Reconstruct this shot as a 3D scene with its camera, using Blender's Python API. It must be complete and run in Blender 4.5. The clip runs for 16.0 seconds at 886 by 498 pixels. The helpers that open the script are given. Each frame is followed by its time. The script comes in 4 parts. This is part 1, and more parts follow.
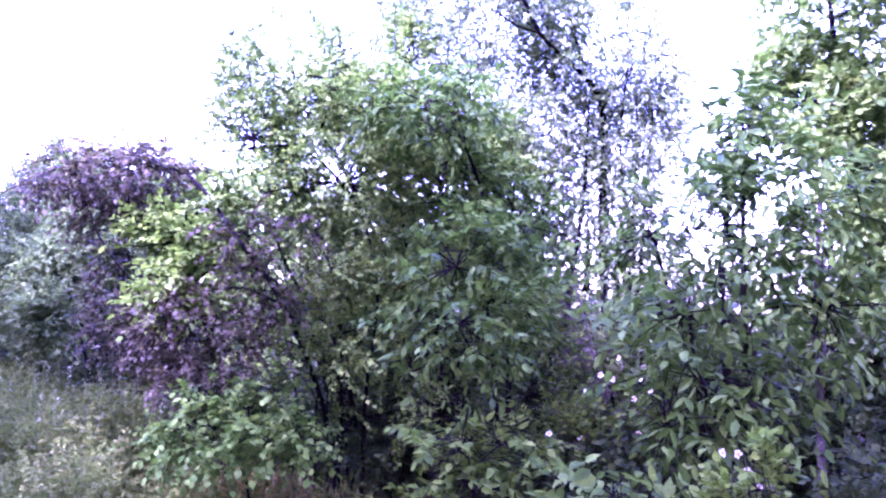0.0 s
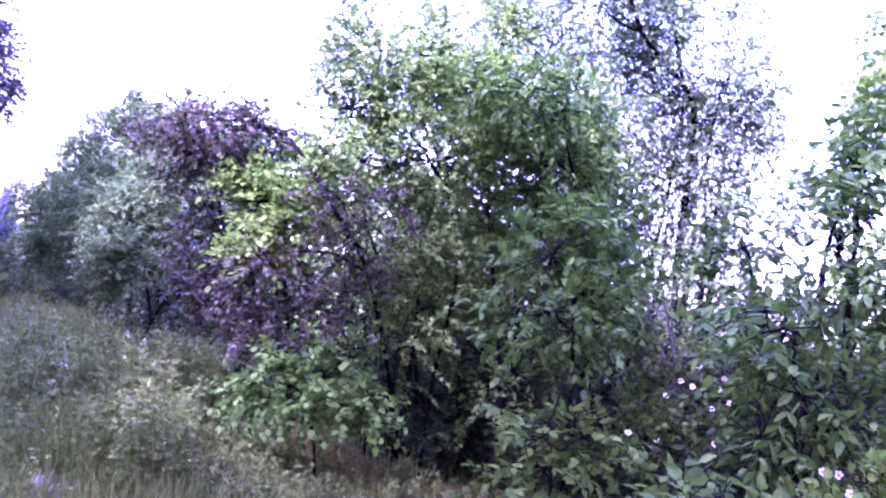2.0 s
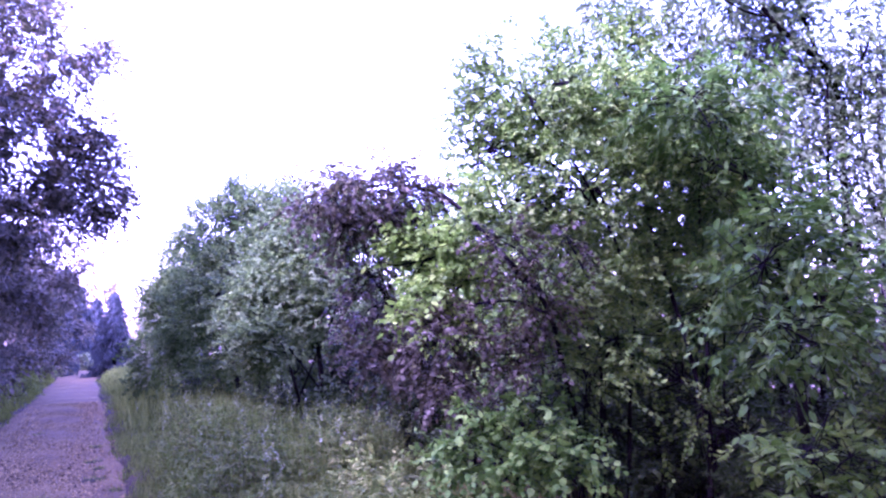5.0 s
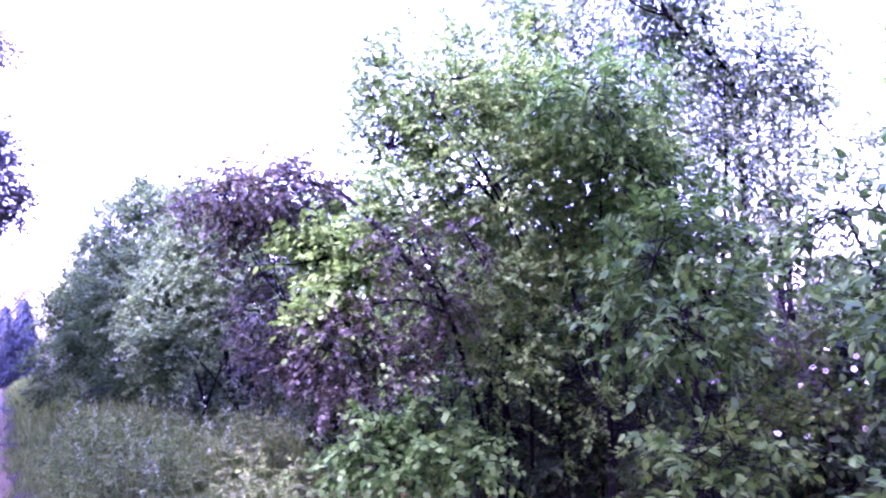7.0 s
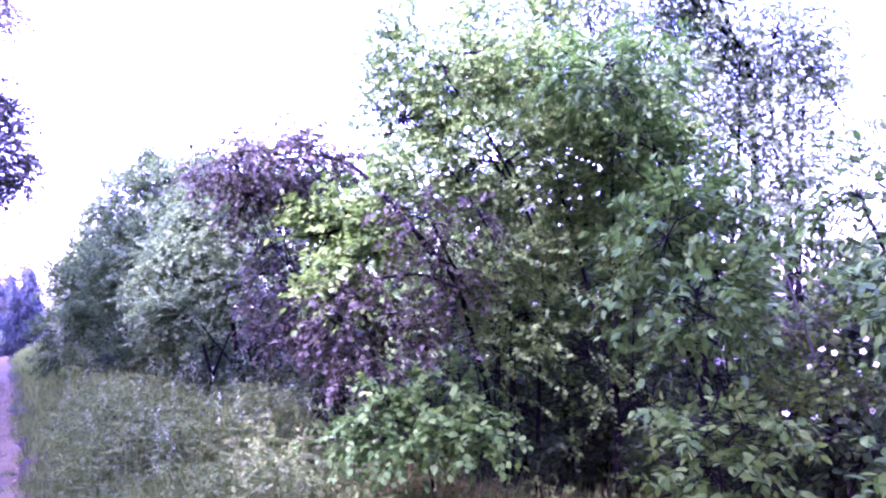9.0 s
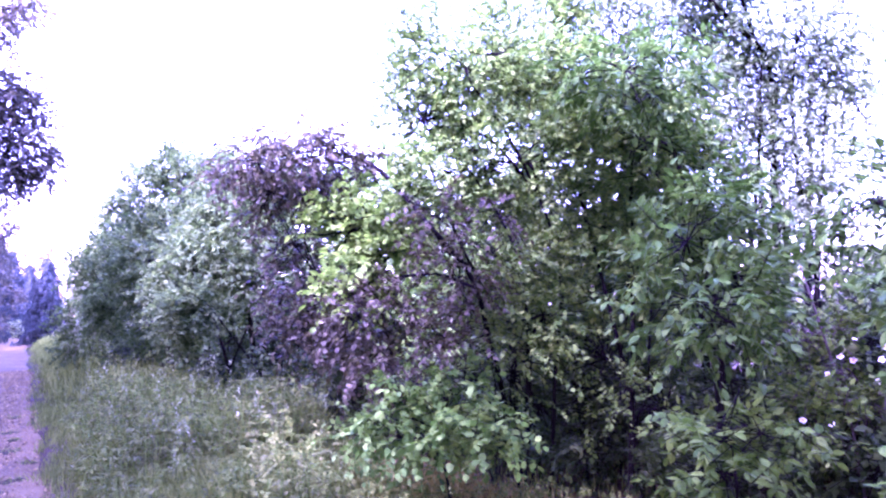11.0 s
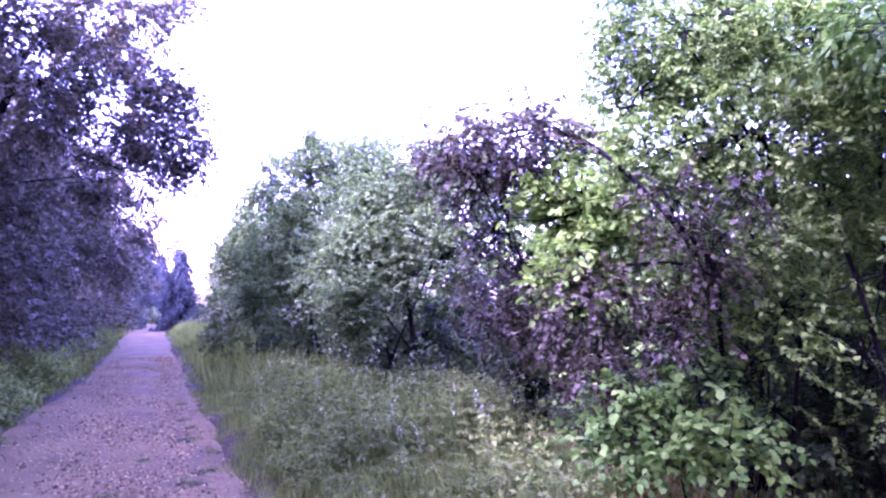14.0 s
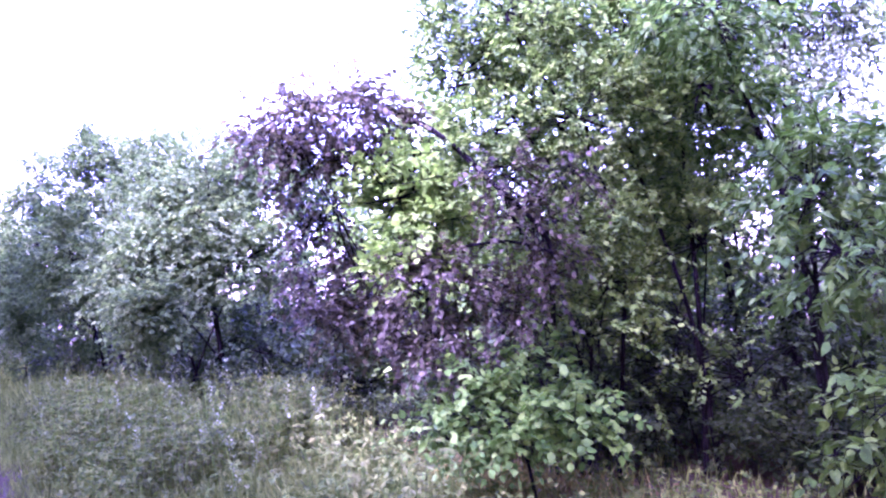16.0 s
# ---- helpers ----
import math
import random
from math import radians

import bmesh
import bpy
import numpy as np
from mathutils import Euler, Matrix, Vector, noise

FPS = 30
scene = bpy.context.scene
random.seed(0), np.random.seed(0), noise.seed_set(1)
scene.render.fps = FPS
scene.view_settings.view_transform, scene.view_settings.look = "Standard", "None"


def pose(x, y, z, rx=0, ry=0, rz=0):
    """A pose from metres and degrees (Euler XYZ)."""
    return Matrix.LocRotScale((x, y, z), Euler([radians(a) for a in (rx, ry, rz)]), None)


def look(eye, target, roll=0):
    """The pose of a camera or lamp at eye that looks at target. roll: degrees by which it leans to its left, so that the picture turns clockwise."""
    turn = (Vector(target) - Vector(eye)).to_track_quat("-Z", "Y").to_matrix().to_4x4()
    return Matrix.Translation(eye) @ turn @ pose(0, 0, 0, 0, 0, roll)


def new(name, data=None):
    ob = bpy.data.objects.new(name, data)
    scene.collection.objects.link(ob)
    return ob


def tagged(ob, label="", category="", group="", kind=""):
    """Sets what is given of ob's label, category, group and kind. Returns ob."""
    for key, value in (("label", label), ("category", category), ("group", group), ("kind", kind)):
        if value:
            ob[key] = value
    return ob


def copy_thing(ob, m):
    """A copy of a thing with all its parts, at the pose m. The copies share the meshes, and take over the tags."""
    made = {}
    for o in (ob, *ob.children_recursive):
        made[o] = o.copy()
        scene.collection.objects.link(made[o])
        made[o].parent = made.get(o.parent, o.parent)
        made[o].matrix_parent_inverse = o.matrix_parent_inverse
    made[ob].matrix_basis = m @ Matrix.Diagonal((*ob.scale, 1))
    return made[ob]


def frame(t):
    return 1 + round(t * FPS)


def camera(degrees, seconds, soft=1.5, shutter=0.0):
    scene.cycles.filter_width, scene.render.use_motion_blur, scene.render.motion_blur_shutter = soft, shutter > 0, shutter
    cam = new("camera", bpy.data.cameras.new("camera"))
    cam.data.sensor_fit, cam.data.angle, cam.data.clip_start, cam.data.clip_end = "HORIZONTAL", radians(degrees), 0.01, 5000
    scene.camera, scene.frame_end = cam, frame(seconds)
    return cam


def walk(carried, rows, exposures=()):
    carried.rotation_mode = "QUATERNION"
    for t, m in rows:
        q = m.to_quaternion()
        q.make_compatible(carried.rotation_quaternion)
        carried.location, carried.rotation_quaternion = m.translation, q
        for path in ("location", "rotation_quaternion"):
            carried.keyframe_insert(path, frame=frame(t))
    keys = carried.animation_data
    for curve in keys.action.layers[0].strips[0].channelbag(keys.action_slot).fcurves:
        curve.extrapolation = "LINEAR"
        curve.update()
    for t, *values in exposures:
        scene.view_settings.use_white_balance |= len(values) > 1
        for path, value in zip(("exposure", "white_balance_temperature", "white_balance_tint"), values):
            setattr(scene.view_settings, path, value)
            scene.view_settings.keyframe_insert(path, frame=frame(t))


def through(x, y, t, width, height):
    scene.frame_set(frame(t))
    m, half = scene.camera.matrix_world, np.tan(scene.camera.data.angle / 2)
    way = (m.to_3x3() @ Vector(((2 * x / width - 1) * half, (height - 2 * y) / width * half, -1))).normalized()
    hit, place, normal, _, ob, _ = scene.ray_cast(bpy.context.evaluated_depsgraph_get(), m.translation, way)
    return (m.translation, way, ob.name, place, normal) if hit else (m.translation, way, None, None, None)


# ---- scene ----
cam = camera(62.66, 16.0, soft=2.3)
PATH = [
    (0, (0.162, -0.165, 1.626), (1.337, 1.442, 1.807), 0.5),
    (0.5, (0.123, -0.147, 1.595), (1.288, 1.468, 1.778), 0.8),
    (1, (0.104, -0.149, 1.592), (1.265, 1.469, 1.773), 0.4),
    (1.5, (-0.094, -0.065, 1.602), (1.019, 1.584, 1.808), 0.6),
    (2, (-0.19, 0.059, 1.534), (0.911, 1.722, 1.685), 7.3),
    (2.5, (-0.634, 0.382, 1.404), (0.3, 2.148, 1.486), 7.4),
    (3, (-0.715, 0.712, 1.447), (0.008, 2.577, 1.484), 2.4),
    (3.5, (-0.967, 0.512, 1.448), (-0.307, 2.394, 1.602), 1.6),
    (4, (-0.853, 0.648, 1.56), (0.118, 2.374, 1.837), 4.6),
    (4.1, (-0.842, 0.671, 1.566), (-0.008, 2.474, 1.797), 1.8),
    (4.5, (-0.746, 0.663, 1.558), (0.152, 2.443, 1.721), -1.6),
    (4.7, (-0.756, 0.629, 1.574), (0.147, 2.398, 1.805), -2.0),
    (6.8, (-0.462, 0.641, 1.576), (0.609, 2.317, 1.791), -3.5),
    (7, (-0.433, 0.644, 1.56), (0.648, 2.311, 1.791), -3.2),
    (7.5, (-0.395, 0.675, 1.545), (0.717, 2.323, 1.759), -3.1),
    (8, (-0.452, 0.689, 1.549), (0.645, 2.351, 1.734), -2.9),
    (8.5, (-0.488, 0.663, 1.543), (0.577, 2.348, 1.704), -3.2),
    (8.7, (-0.477, 0.678, 1.543), (0.596, 2.357, 1.712), -2.5),
    (10.8, (-0.489, 0.649, 1.564), (0.582, 2.332, 1.711), -1.0),
    (11, (-0.528, 0.661, 1.563), (0.513, 2.361, 1.727), -1.0),
    (11.5, (-0.513, 0.667, 1.57), (0.524, 2.367, 1.758), -1.9),
    (12, (-0.679, 0.745, 1.527), (0.295, 2.491, 1.585), 2.0),
    (12.5, (-0.719, 0.965, 1.573), (0.283, 2.682, 1.799), -0.6),
    (13, (-0.86, 1.039, 1.57), (0.14, 2.755, 1.813), -0.8),
    (13.5, (-1.036, 1.206, 1.589), (-0.176, 3.006, 1.733), 0.5),
    (14, (-1.068, 1.46, 1.612), (-0.272, 3.29, 1.746), -1.0),
    (14.5, (-1.21, 1.488, 1.558), (-0.501, 3.357, 1.599), -0.0),
    (15, (-1.232, 1.653, 1.599), (-0.402, 3.464, 1.771), -6.3),
    (15.5, (-1.301, 1.77, 1.529), (-0.099, 3.35, 1.776), -0.2),
    (16, (-1.124, 1.899, 1.5), (0.149, 3.436, 1.626), -4.1),
]
walk(cam, [(t, look(eye, target, roll)) for t, eye, target, roll in PATH], [(0, 4.63, 4750, 127), (1.5, 4.75, 4750, 127), (2, 4.36, 4750, 127), (2.5, 5.07, 4800, 125), (3, 5.02, 4800, 124), (3.5, 4.23, 4790, 124), (4, 3.96, 4750, 125), (4.7, 3.98, 4750, 126), (6.8, 4.48, 4750, 127), (8.7, 4.78, 4750, 127), (11, 4.80, 4750, 127), (12, 4.81, 4750, 127), (12.5, 4.89, 4750, 127), (13, 4.45, 4770, 126), (13.5, 4.45, 4780, 125), (14.5, 4.38, 4830, 124), (15, 4.51, 4810, 125), (15.5, 4.12, 4790, 127), (16, 4.78, 4780, 127)])
SUN_FROM = Vector((-0.78, -0.30, 0.80)).normalized()


# ---- light ----
def daylight():
    world = bpy.data.worlds.new("sky")
    scene.world = world
    world.use_nodes = True
    nodes, links = world.node_tree.nodes, world.node_tree.links
    nodes.clear()
    out, back, sky = nodes.new("ShaderNodeOutputWorld"), nodes.new("ShaderNodeBackground"), nodes.new("ShaderNodeTexSky")
    sky.sky_type = "NISHITA"
    sky.sun_disc = False
    sky.sun_elevation = math.asin(SUN_FROM.z)
    sky.sun_rotation = math.atan2(SUN_FROM.x, SUN_FROM.y)
    sky.air_density, sky.dust_density, sky.ozone_density = 1.6, 3.0, 0.0
    back.inputs["Strength"].default_value = 0.15
    links.new(sky.outputs["Color"], back.inputs["Color"])
    links.new(back.outputs["Background"], out.inputs["Surface"])
    lamp = bpy.data.lights.new("sun", "SUN")
    lamp.energy, lamp.angle, lamp.color = 2.2, radians(4.0), (1.0, 0.95, 0.88)
    ob = new("sun", lamp)
    ob.matrix_world = look(SUN_FROM * 50, (0, 0, 0))


daylight()


# ---- materials ----
def ramp(nodes, stops):
    node = nodes.new("ShaderNodeValToRGB")
    els = node.color_ramp.elements
    while len(els) < len(stops):
        els.new(0.5)
    for el, (at, colour) in zip(els, stops):
        el.position, el.color = at, (*colour, 1)
    return node


def blank(name):
    mat = bpy.data.materials.new(name)
    mat.use_nodes = True
    nodes, links = mat.node_tree.nodes, mat.node_tree.links
    return mat, nodes, links, nodes["Principled BSDF"], nodes["Material Output"]


def piece_random(nodes, links):
    """One random number for each leaf, stone or blade, joined or single."""
    info, geo = nodes.new("ShaderNodeObjectInfo"), nodes.new("ShaderNodeNewGeometry")
    add, frac = nodes.new("ShaderNodeMath"), nodes.new("ShaderNodeMath")
    add.operation, frac.operation = "ADD", "FRACT"
    links.new(info.outputs["Random"], add.inputs[0])
    links.new(geo.outputs["Random Per Island"], add.inputs[1])
    links.new(add.outputs[0], frac.inputs[0])
    return frac.outputs[0]


def leaf_material(name, dark, mid, light, rough=0.5, through=0.35, spots=0.5, gloss=0.07):
    mat, nodes, links, bsdf, out = blank(name)
    tone = ramp(nodes, [(0.0, dark), (0.55, mid), (1.0, light)])
    links.new(piece_random(nodes, links), tone.inputs["Fac"])
    coord, patches, fine = nodes.new("ShaderNodeTexCoord"), nodes.new("ShaderNodeTexNoise"), nodes.new("ShaderNodeTexNoise")
    patches.inputs["Scale"].default_value, fine.inputs["Scale"].default_value = 1.3, 60
    for tex in (patches, fine):
        links.new(coord.outputs["Object"], tex.inputs["Vector"])
    wear = ramp(nodes, [(0.3, (1 - spots * 0.6,) * 3), (0.7, (1.15, 1.12, 1.0))])
    links.new(patches.outputs["Fac"], wear.inputs["Fac"])
    grain = ramp(nodes, [(0.3, (0.75,) * 3), (0.65, (1.1,) * 3)])
    links.new(fine.outputs["Fac"], grain.inputs["Fac"])
    colour = tone.outputs["Color"]
    for other in (wear, grain):
        mix = nodes.new("ShaderNodeMix")
        mix.data_type, mix.blend_type = "RGBA", "MULTIPLY"
        mix.inputs["Factor"].default_value = 1.0
        links.new(colour, mix.inputs[6])
        links.new(other.outputs["Color"], mix.inputs[7])
        colour = mix.outputs[2]
    links.new(colour, bsdf.inputs["Base Color"])
    bsdf.inputs["Roughness"].default_value = rough
    bsdf.inputs["Specular IOR Level"].default_value = gloss
    glow = nodes.new("ShaderNodeBsdfTranslucent")
    warm = nodes.new("ShaderNodeMix")
    warm.data_type, warm.blend_type = "RGBA", "MULTIPLY"
    warm.inputs["Factor"].default_value = 1.0
    warm.inputs[7].default_value = (1.3, 1.42, 0.8, 1)
    links.new(colour, warm.inputs[6])
    links.new(warm.outputs[2], glow.inputs["Color"])
    both = nodes.new("ShaderNodeMixShader")
    both.inputs["Fac"].default_value = through
    links.new(bsdf.outputs["BSDF"], both.inputs[1])
    links.new(glow.outputs["BSDF"], both.inputs[2])
    links.new(both.outputs["Shader"], out.inputs["Surface"])
    return mat


def rough_material(name, low, mid, high, scale, rough=0.9, bump=0.4, stretch=(1, 1, 1), fine=12.0, per_piece=False, gloss=0.15):
    """Bark, soil, stone: two sizes of noise in the colour, and relief."""
    mat, nodes, links, bsdf, out = blank(name)
    coord, place = nodes.new("ShaderNodeTexCoord"), nodes.new("ShaderNodeMapping")
    place.inputs["Scale"].default_value = stretch
    links.new(coord.outputs["Object"], place.inputs["Vector"])
    broad, small = nodes.new("ShaderNodeTexNoise"), nodes.new("ShaderNodeTexNoise")
    broad.inputs["Scale"].default_value, small.inputs["Scale"].default_value = scale, scale * fine
    broad.inputs["Detail"].default_value, small.inputs["Detail"].default_value = 5, 6
    for tex in (broad, small):
        links.new(place.outputs["Vector"], tex.inputs["Vector"])
    blend = nodes.new("ShaderNodeMix")
    blend.inputs["Factor"].default_value = 0.5
    links.new(broad.outputs["Fac"], blend.inputs[2])
    links.new(small.outputs["Fac"], blend.inputs[3])
    value = blend.outputs[0]
    if per_piece:
        again = nodes.new("ShaderNodeMix")
        again.inputs["Factor"].default_value = 0.5
        links.new(value, again.inputs[2])
        links.new(piece_random(nodes, links), again.inputs[3])
        value = again.outputs[0]
    tone = ramp(nodes, [(0.3, low), (0.5, mid), (0.7, high)])
    links.new(value, tone.inputs["Fac"])
    links.new(tone.outputs["Color"], bsdf.inputs["Base Color"])
    bsdf.inputs["Roughness"].default_value = rough
    bsdf.inputs["Specular IOR Level"].default_value = gloss
    relief = nodes.new("ShaderNodeBump")
    relief.inputs["Strength"].default_value, relief.inputs["Distance"].default_value = bump, 0.03
    links.new(small.outputs["Fac"], relief.inputs["Height"])
    links.new(relief.outputs["Normal"], bsdf.inputs["Normal"])
    return mat


LEAF_GREEN = leaf_material("small_green_leaf", (0.0428, 0.0884, 0.0143), (0.095, 0.173, 0.0238), (0.185, 0.286, 0.0475), 0.45, 0.4)
LEAF_BROAD = leaf_material("broad_green_leaf", (0.0297, 0.0704, 0.00933), (0.0576, 0.129, 0.0163), (0.111, 0.197, 0.0311), 0.40, 0.4)
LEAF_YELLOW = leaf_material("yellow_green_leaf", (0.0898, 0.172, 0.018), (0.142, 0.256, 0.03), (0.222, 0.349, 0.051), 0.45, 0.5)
LEAF_PURPLE = leaf_material("purple_leaf", (0.0272, 0.0261, 0.0129), (0.0599, 0.0585, 0.0296), (0.12, 0.12, 0.0635), 0.45, 0.42)
LEAF_GREY = leaf_material("grey_green_leaf", (0.0324, 0.0612, 0.017), (0.0648, 0.112, 0.0306), (0.124, 0.178, 0.0561), 0.7, 0.45, 0.6, 0.05)
LEAF_WILLOW = leaf_material("willow_leaf", (0.05, 0.082, 0.03), (0.095, 0.148, 0.055), (0.165, 0.225, 0.095), 0.7, 0.5, 0.6, 0.05)
LEAF_DUSK = leaf_material("dusky_leaf", (0.04, 0.042, 0.025), (0.08, 0.078, 0.047), (0.155, 0.142, 0.09), 0.55, 0.25)
LEAF_PALE = leaf_material("pale_bush_leaf", (0.14, 0.18, 0.08), (0.22, 0.27, 0.13), (0.32, 0.36, 0.2), 0.5, 0.35)
# Darker stand-in for LEAF_GREEN: undergrowth shade is put into the leaf colour.
LEAF_SHADED = leaf_material("shaded_leaf", (0.0161, 0.0336, 0.00896), (0.0321, 0.06, 0.0141), (0.0625, 0.096, 0.0256), 0.5, 0.25)
LEAF_SHINY = leaf_material("shiny_shrub_leaf", (0.0435, 0.112, 0.0122), (0.095, 0.198, 0.0226), (0.17, 0.292, 0.0434), 0.45, 0.5, 0.5, 0.08)
LEAF_ASH = leaf_material("young_ash_leaf", (0.0442, 0.0966, 0.0112), (0.0828, 0.16, 0.0192), (0.143, 0.235, 0.036), 0.45, 0.45)
# For the far spruces: the shade they lack is put into the colour.
NEEDLE_SHADED = leaf_material("shaded_needle_spray", (0.02, 0.03, 0.026), (0.04, 0.052, 0.048), (0.07, 0.085, 0.08), 0.6, 0.15)
NEEDLE = leaf_material("needle_spray", (0.042, 0.05, 0.03), (0.088, 0.098, 0.06), (0.18, 0.18, 0.12), 0.6, 0.15)
BLADE = leaf_material("grass_blade", (0.0583, 0.0906, 0.0157), (0.116, 0.163, 0.0244), (0.2, 0.241, 0.0478), 0.75, 0.3)
LEAF_WEED = leaf_material("weed_leaf", (0.0449, 0.0807, 0.0104), (0.0898, 0.136, 0.0173), (0.158, 0.197, 0.0346), 0.7, 0.3)
LEAF_NETTLE = leaf_material("nettle_leaf", (0.06, 0.1, 0.018), (0.12, 0.18, 0.03), (0.2, 0.27, 0.05), 0.6, 0.35)
LEAF_DULL = leaf_material("dull_weed_leaf", (0.0477, 0.0721, 0.0112), (0.0881, 0.118, 0.0203), (0.14, 0.17, 0.0381), 0.6, 0.35)
BLADE_DRY = leaf_material("dry_grass_blade", (0.18, 0.152, 0.032), (0.288, 0.242, 0.055), (0.369, 0.314, 0.08), 0.65, 0.3)
PETAL = leaf_material("white_petal", (0.68, 0.63, 0.6), (0.8, 0.77, 0.73), (0.88, 0.86, 0.82), 0.5, 0.3, 0.0)
STAMEN = rough_material("yellow_stamen", (0.45, 0.28, 0.04), (0.55, 0.36, 0.06), (0.65, 0.45, 0.08), 90, 0.8, 0.5)
# Far darker than real bark: shade among the stems is put into it.
BARK = rough_material("shaded_bark", (0.003, 0.0027, 0.0024), (0.0066, 0.0057, 0.0051), (0.0144, 0.0126, 0.0108), 5, 0.9, 0.7, (1, 1, 0.25), gloss=0.02)
BARK_PALE = rough_material("pale_bark", (0.033, 0.0286, 0.022), (0.066, 0.055, 0.0429), (0.11, 0.0935, 0.0715), 6, 0.85, 0.5, (1, 1, 0.25))
SOIL = rough_material("leaf_litter_soil", (0.0135, 0.01, 0.0026), (0.03, 0.0225, 0.0055), (0.055, 0.0425, 0.01), 1.2, 0.95, 0.8)
GRAVEL = rough_material("gravel_path", (0.0454, 0.0312, 0.0068), (0.089, 0.0631, 0.0144), (0.158, 0.116, 0.0288), 0.9, 0.9, 0.9, fine=40)
PEBBLE = rough_material("pebble", (0.042, 0.0295, 0.0076), (0.108, 0.0787, 0.0216), (0.235, 0.176, 0.056), 14, 0.8, 0.3, per_piece=True)
DEAD_LEAF = leaf_material("dead_leaf", (0.06, 0.04, 0.013), (0.12, 0.082, 0.028), (0.2, 0.145, 0.055), 0.8, 0.2, 0.5, 0.1)
STONE = rough_material("lichened_stone", (0.09, 0.0902, 0.0434), (0.24, 0.218, 0.118), (0.4, 0.361, 0.205), 7, 0.9, 0.8)
MOSS = rough_material("dark_moss", (0.016, 0.016, 0.005), (0.036, 0.034, 0.01), (0.065, 0.06, 0.018), 9, 0.95, 0.9)


# ---- mesh helpers ----
def mesh_of(name, verts, tris, material, smooth=False):
    verts, tris = np.asarray(verts, np.float32), np.asarray(tris, np.int32)
    mesh = bpy.data.meshes.new(name)
    mesh.vertices.add(len(verts))
    mesh.vertices.foreach_set("co", verts.ravel())
    mesh.loops.add(tris.size)
    mesh.loops.foreach_set("vertex_index", tris.ravel())
    mesh.polygons.add(len(tris))
    mesh.polygons.foreach_set("loop_start", np.arange(0, tris.size, tris.shape[1], dtype=np.int32))
    mesh.polygons.foreach_set("use_smooth", np.full(len(tris), smooth))
    mesh.materials.append(material)
    mesh.update(calc_edges=True)
    return mesh


def piece(name, verts, faces, material, parent=None, label="", kind="", smooth=False):
    ob = new(name, mesh_of(name, verts, faces, material, smooth))
    ob.parent = parent
    return tagged(ob, label=label, kind=kind)


def thing(name, base, label, category, group="", kind=""):
    ob = new(name)
    ob.empty_display_size = 0.1
    ob.location = base
    return tagged(ob, label, category, group, kind)


def unit(v):
    return v / np.maximum(np.linalg.norm(v, axis=-1, keepdims=True), 1e-9)


def curve_through(points, steps=5):
    """A smooth line through points (Catmull-Rom)."""
    p = np.asarray(points, float)
    p = np.vstack([2 * p[0] - p[1], p, 2 * p[-1] - p[-2]])
    out = []
    for k in range(1, len(p) - 2):
        for s in np.linspace(0, 1, steps, endpoint=False):
            a, b, c, d = p[k - 1 : k + 3]
            out.append(0.5 * (2 * b + (c - a) * s + (2 * a - 5 * b + 4 * c - d) * s**2 + (3 * b - a - 3 * c + d) * s**3))
    return np.array(out + [p[-2]])


def tube(points, r0, r1, sides=7, wobble=0.0, rng=None):
    p = np.asarray(points, float)
    n = len(p)
    ahead = unit(np.gradient(p, axis=0))
    ref = np.where(np.abs(ahead[:, 2:3]) > 0.9, np.array([[1.0, 0, 0]]), np.array([[0, 0, 1.0]]))
    u = unit(np.cross(ahead, ref))
    v = np.cross(ahead, u)
    radius = np.linspace(r0, r1, n)[:, None]
    if wobble and rng is not None:
        radius = radius * (1 + wobble * rng.normal(size=(n, 1)))
    ang = np.linspace(0, 2 * np.pi, sides, endpoint=False)
    verts = p[:, None] + radius[:, None] * (np.cos(ang)[None, :, None] * u[:, None] + np.sin(ang)[None, :, None] * v[:, None])
    k, s = np.meshgrid(np.arange(n - 1), np.arange(sides), indexing="ij")
    a, b = k * sides + s, k * sides + (s + 1) % sides
    quads = np.stack([a, b, b + sides, a + sides], -1).reshape(-1, 4)
    return verts.reshape(-1, 3), quads


def joined(parts):
    verts, faces, at = [], [], 0
    for v, f in parts:
        verts.append(v)
        faces.append(f + at)
        at += len(v)
    return np.vstack(verts), np.vstack(faces)


# Leaf outlines: along the leaf, across, above.
LEAF_FULL = np.array([(0, 0, 0), (0.3, 0.02, 0.0), (0.65, 0.0, 0.03), (1, 0, -0.08), (0.27, 0.42, 0.07), (0.62, 0.36, 0.06), (0.27, -0.42, 0.07), (0.62, -0.36, 0.06)])
LEAF_FULL_TRIS = np.array([(0, 1, 4), (1, 2, 5), (1, 5, 4), (2, 3, 5), (0, 6, 1), (1, 7, 2), (1, 6, 7), (2, 7, 3)])
LEAF_MID = np.array([(0, 0, 0), (0.28, 0.42, 0.07), (0.64, 0.36, 0.07), (1, 0, -0.06), (0.64, -0.36, 0.07), (0.28, -0.42, 0.07)])
LEAF_MID_TRIS = np.array([(0, 2, 1), (0, 3, 2), (0, 4, 3), (0, 5, 4)])
LEAF_PLAIN = np.array([(0, 0, 0), (0.45, 0.46, 0.09), (1, 0, -0.06), (0.45, -0.46, 0.09)])
LEAF_PLAIN_TRIS = np.array([(0, 2, 1), (0, 3, 2)])


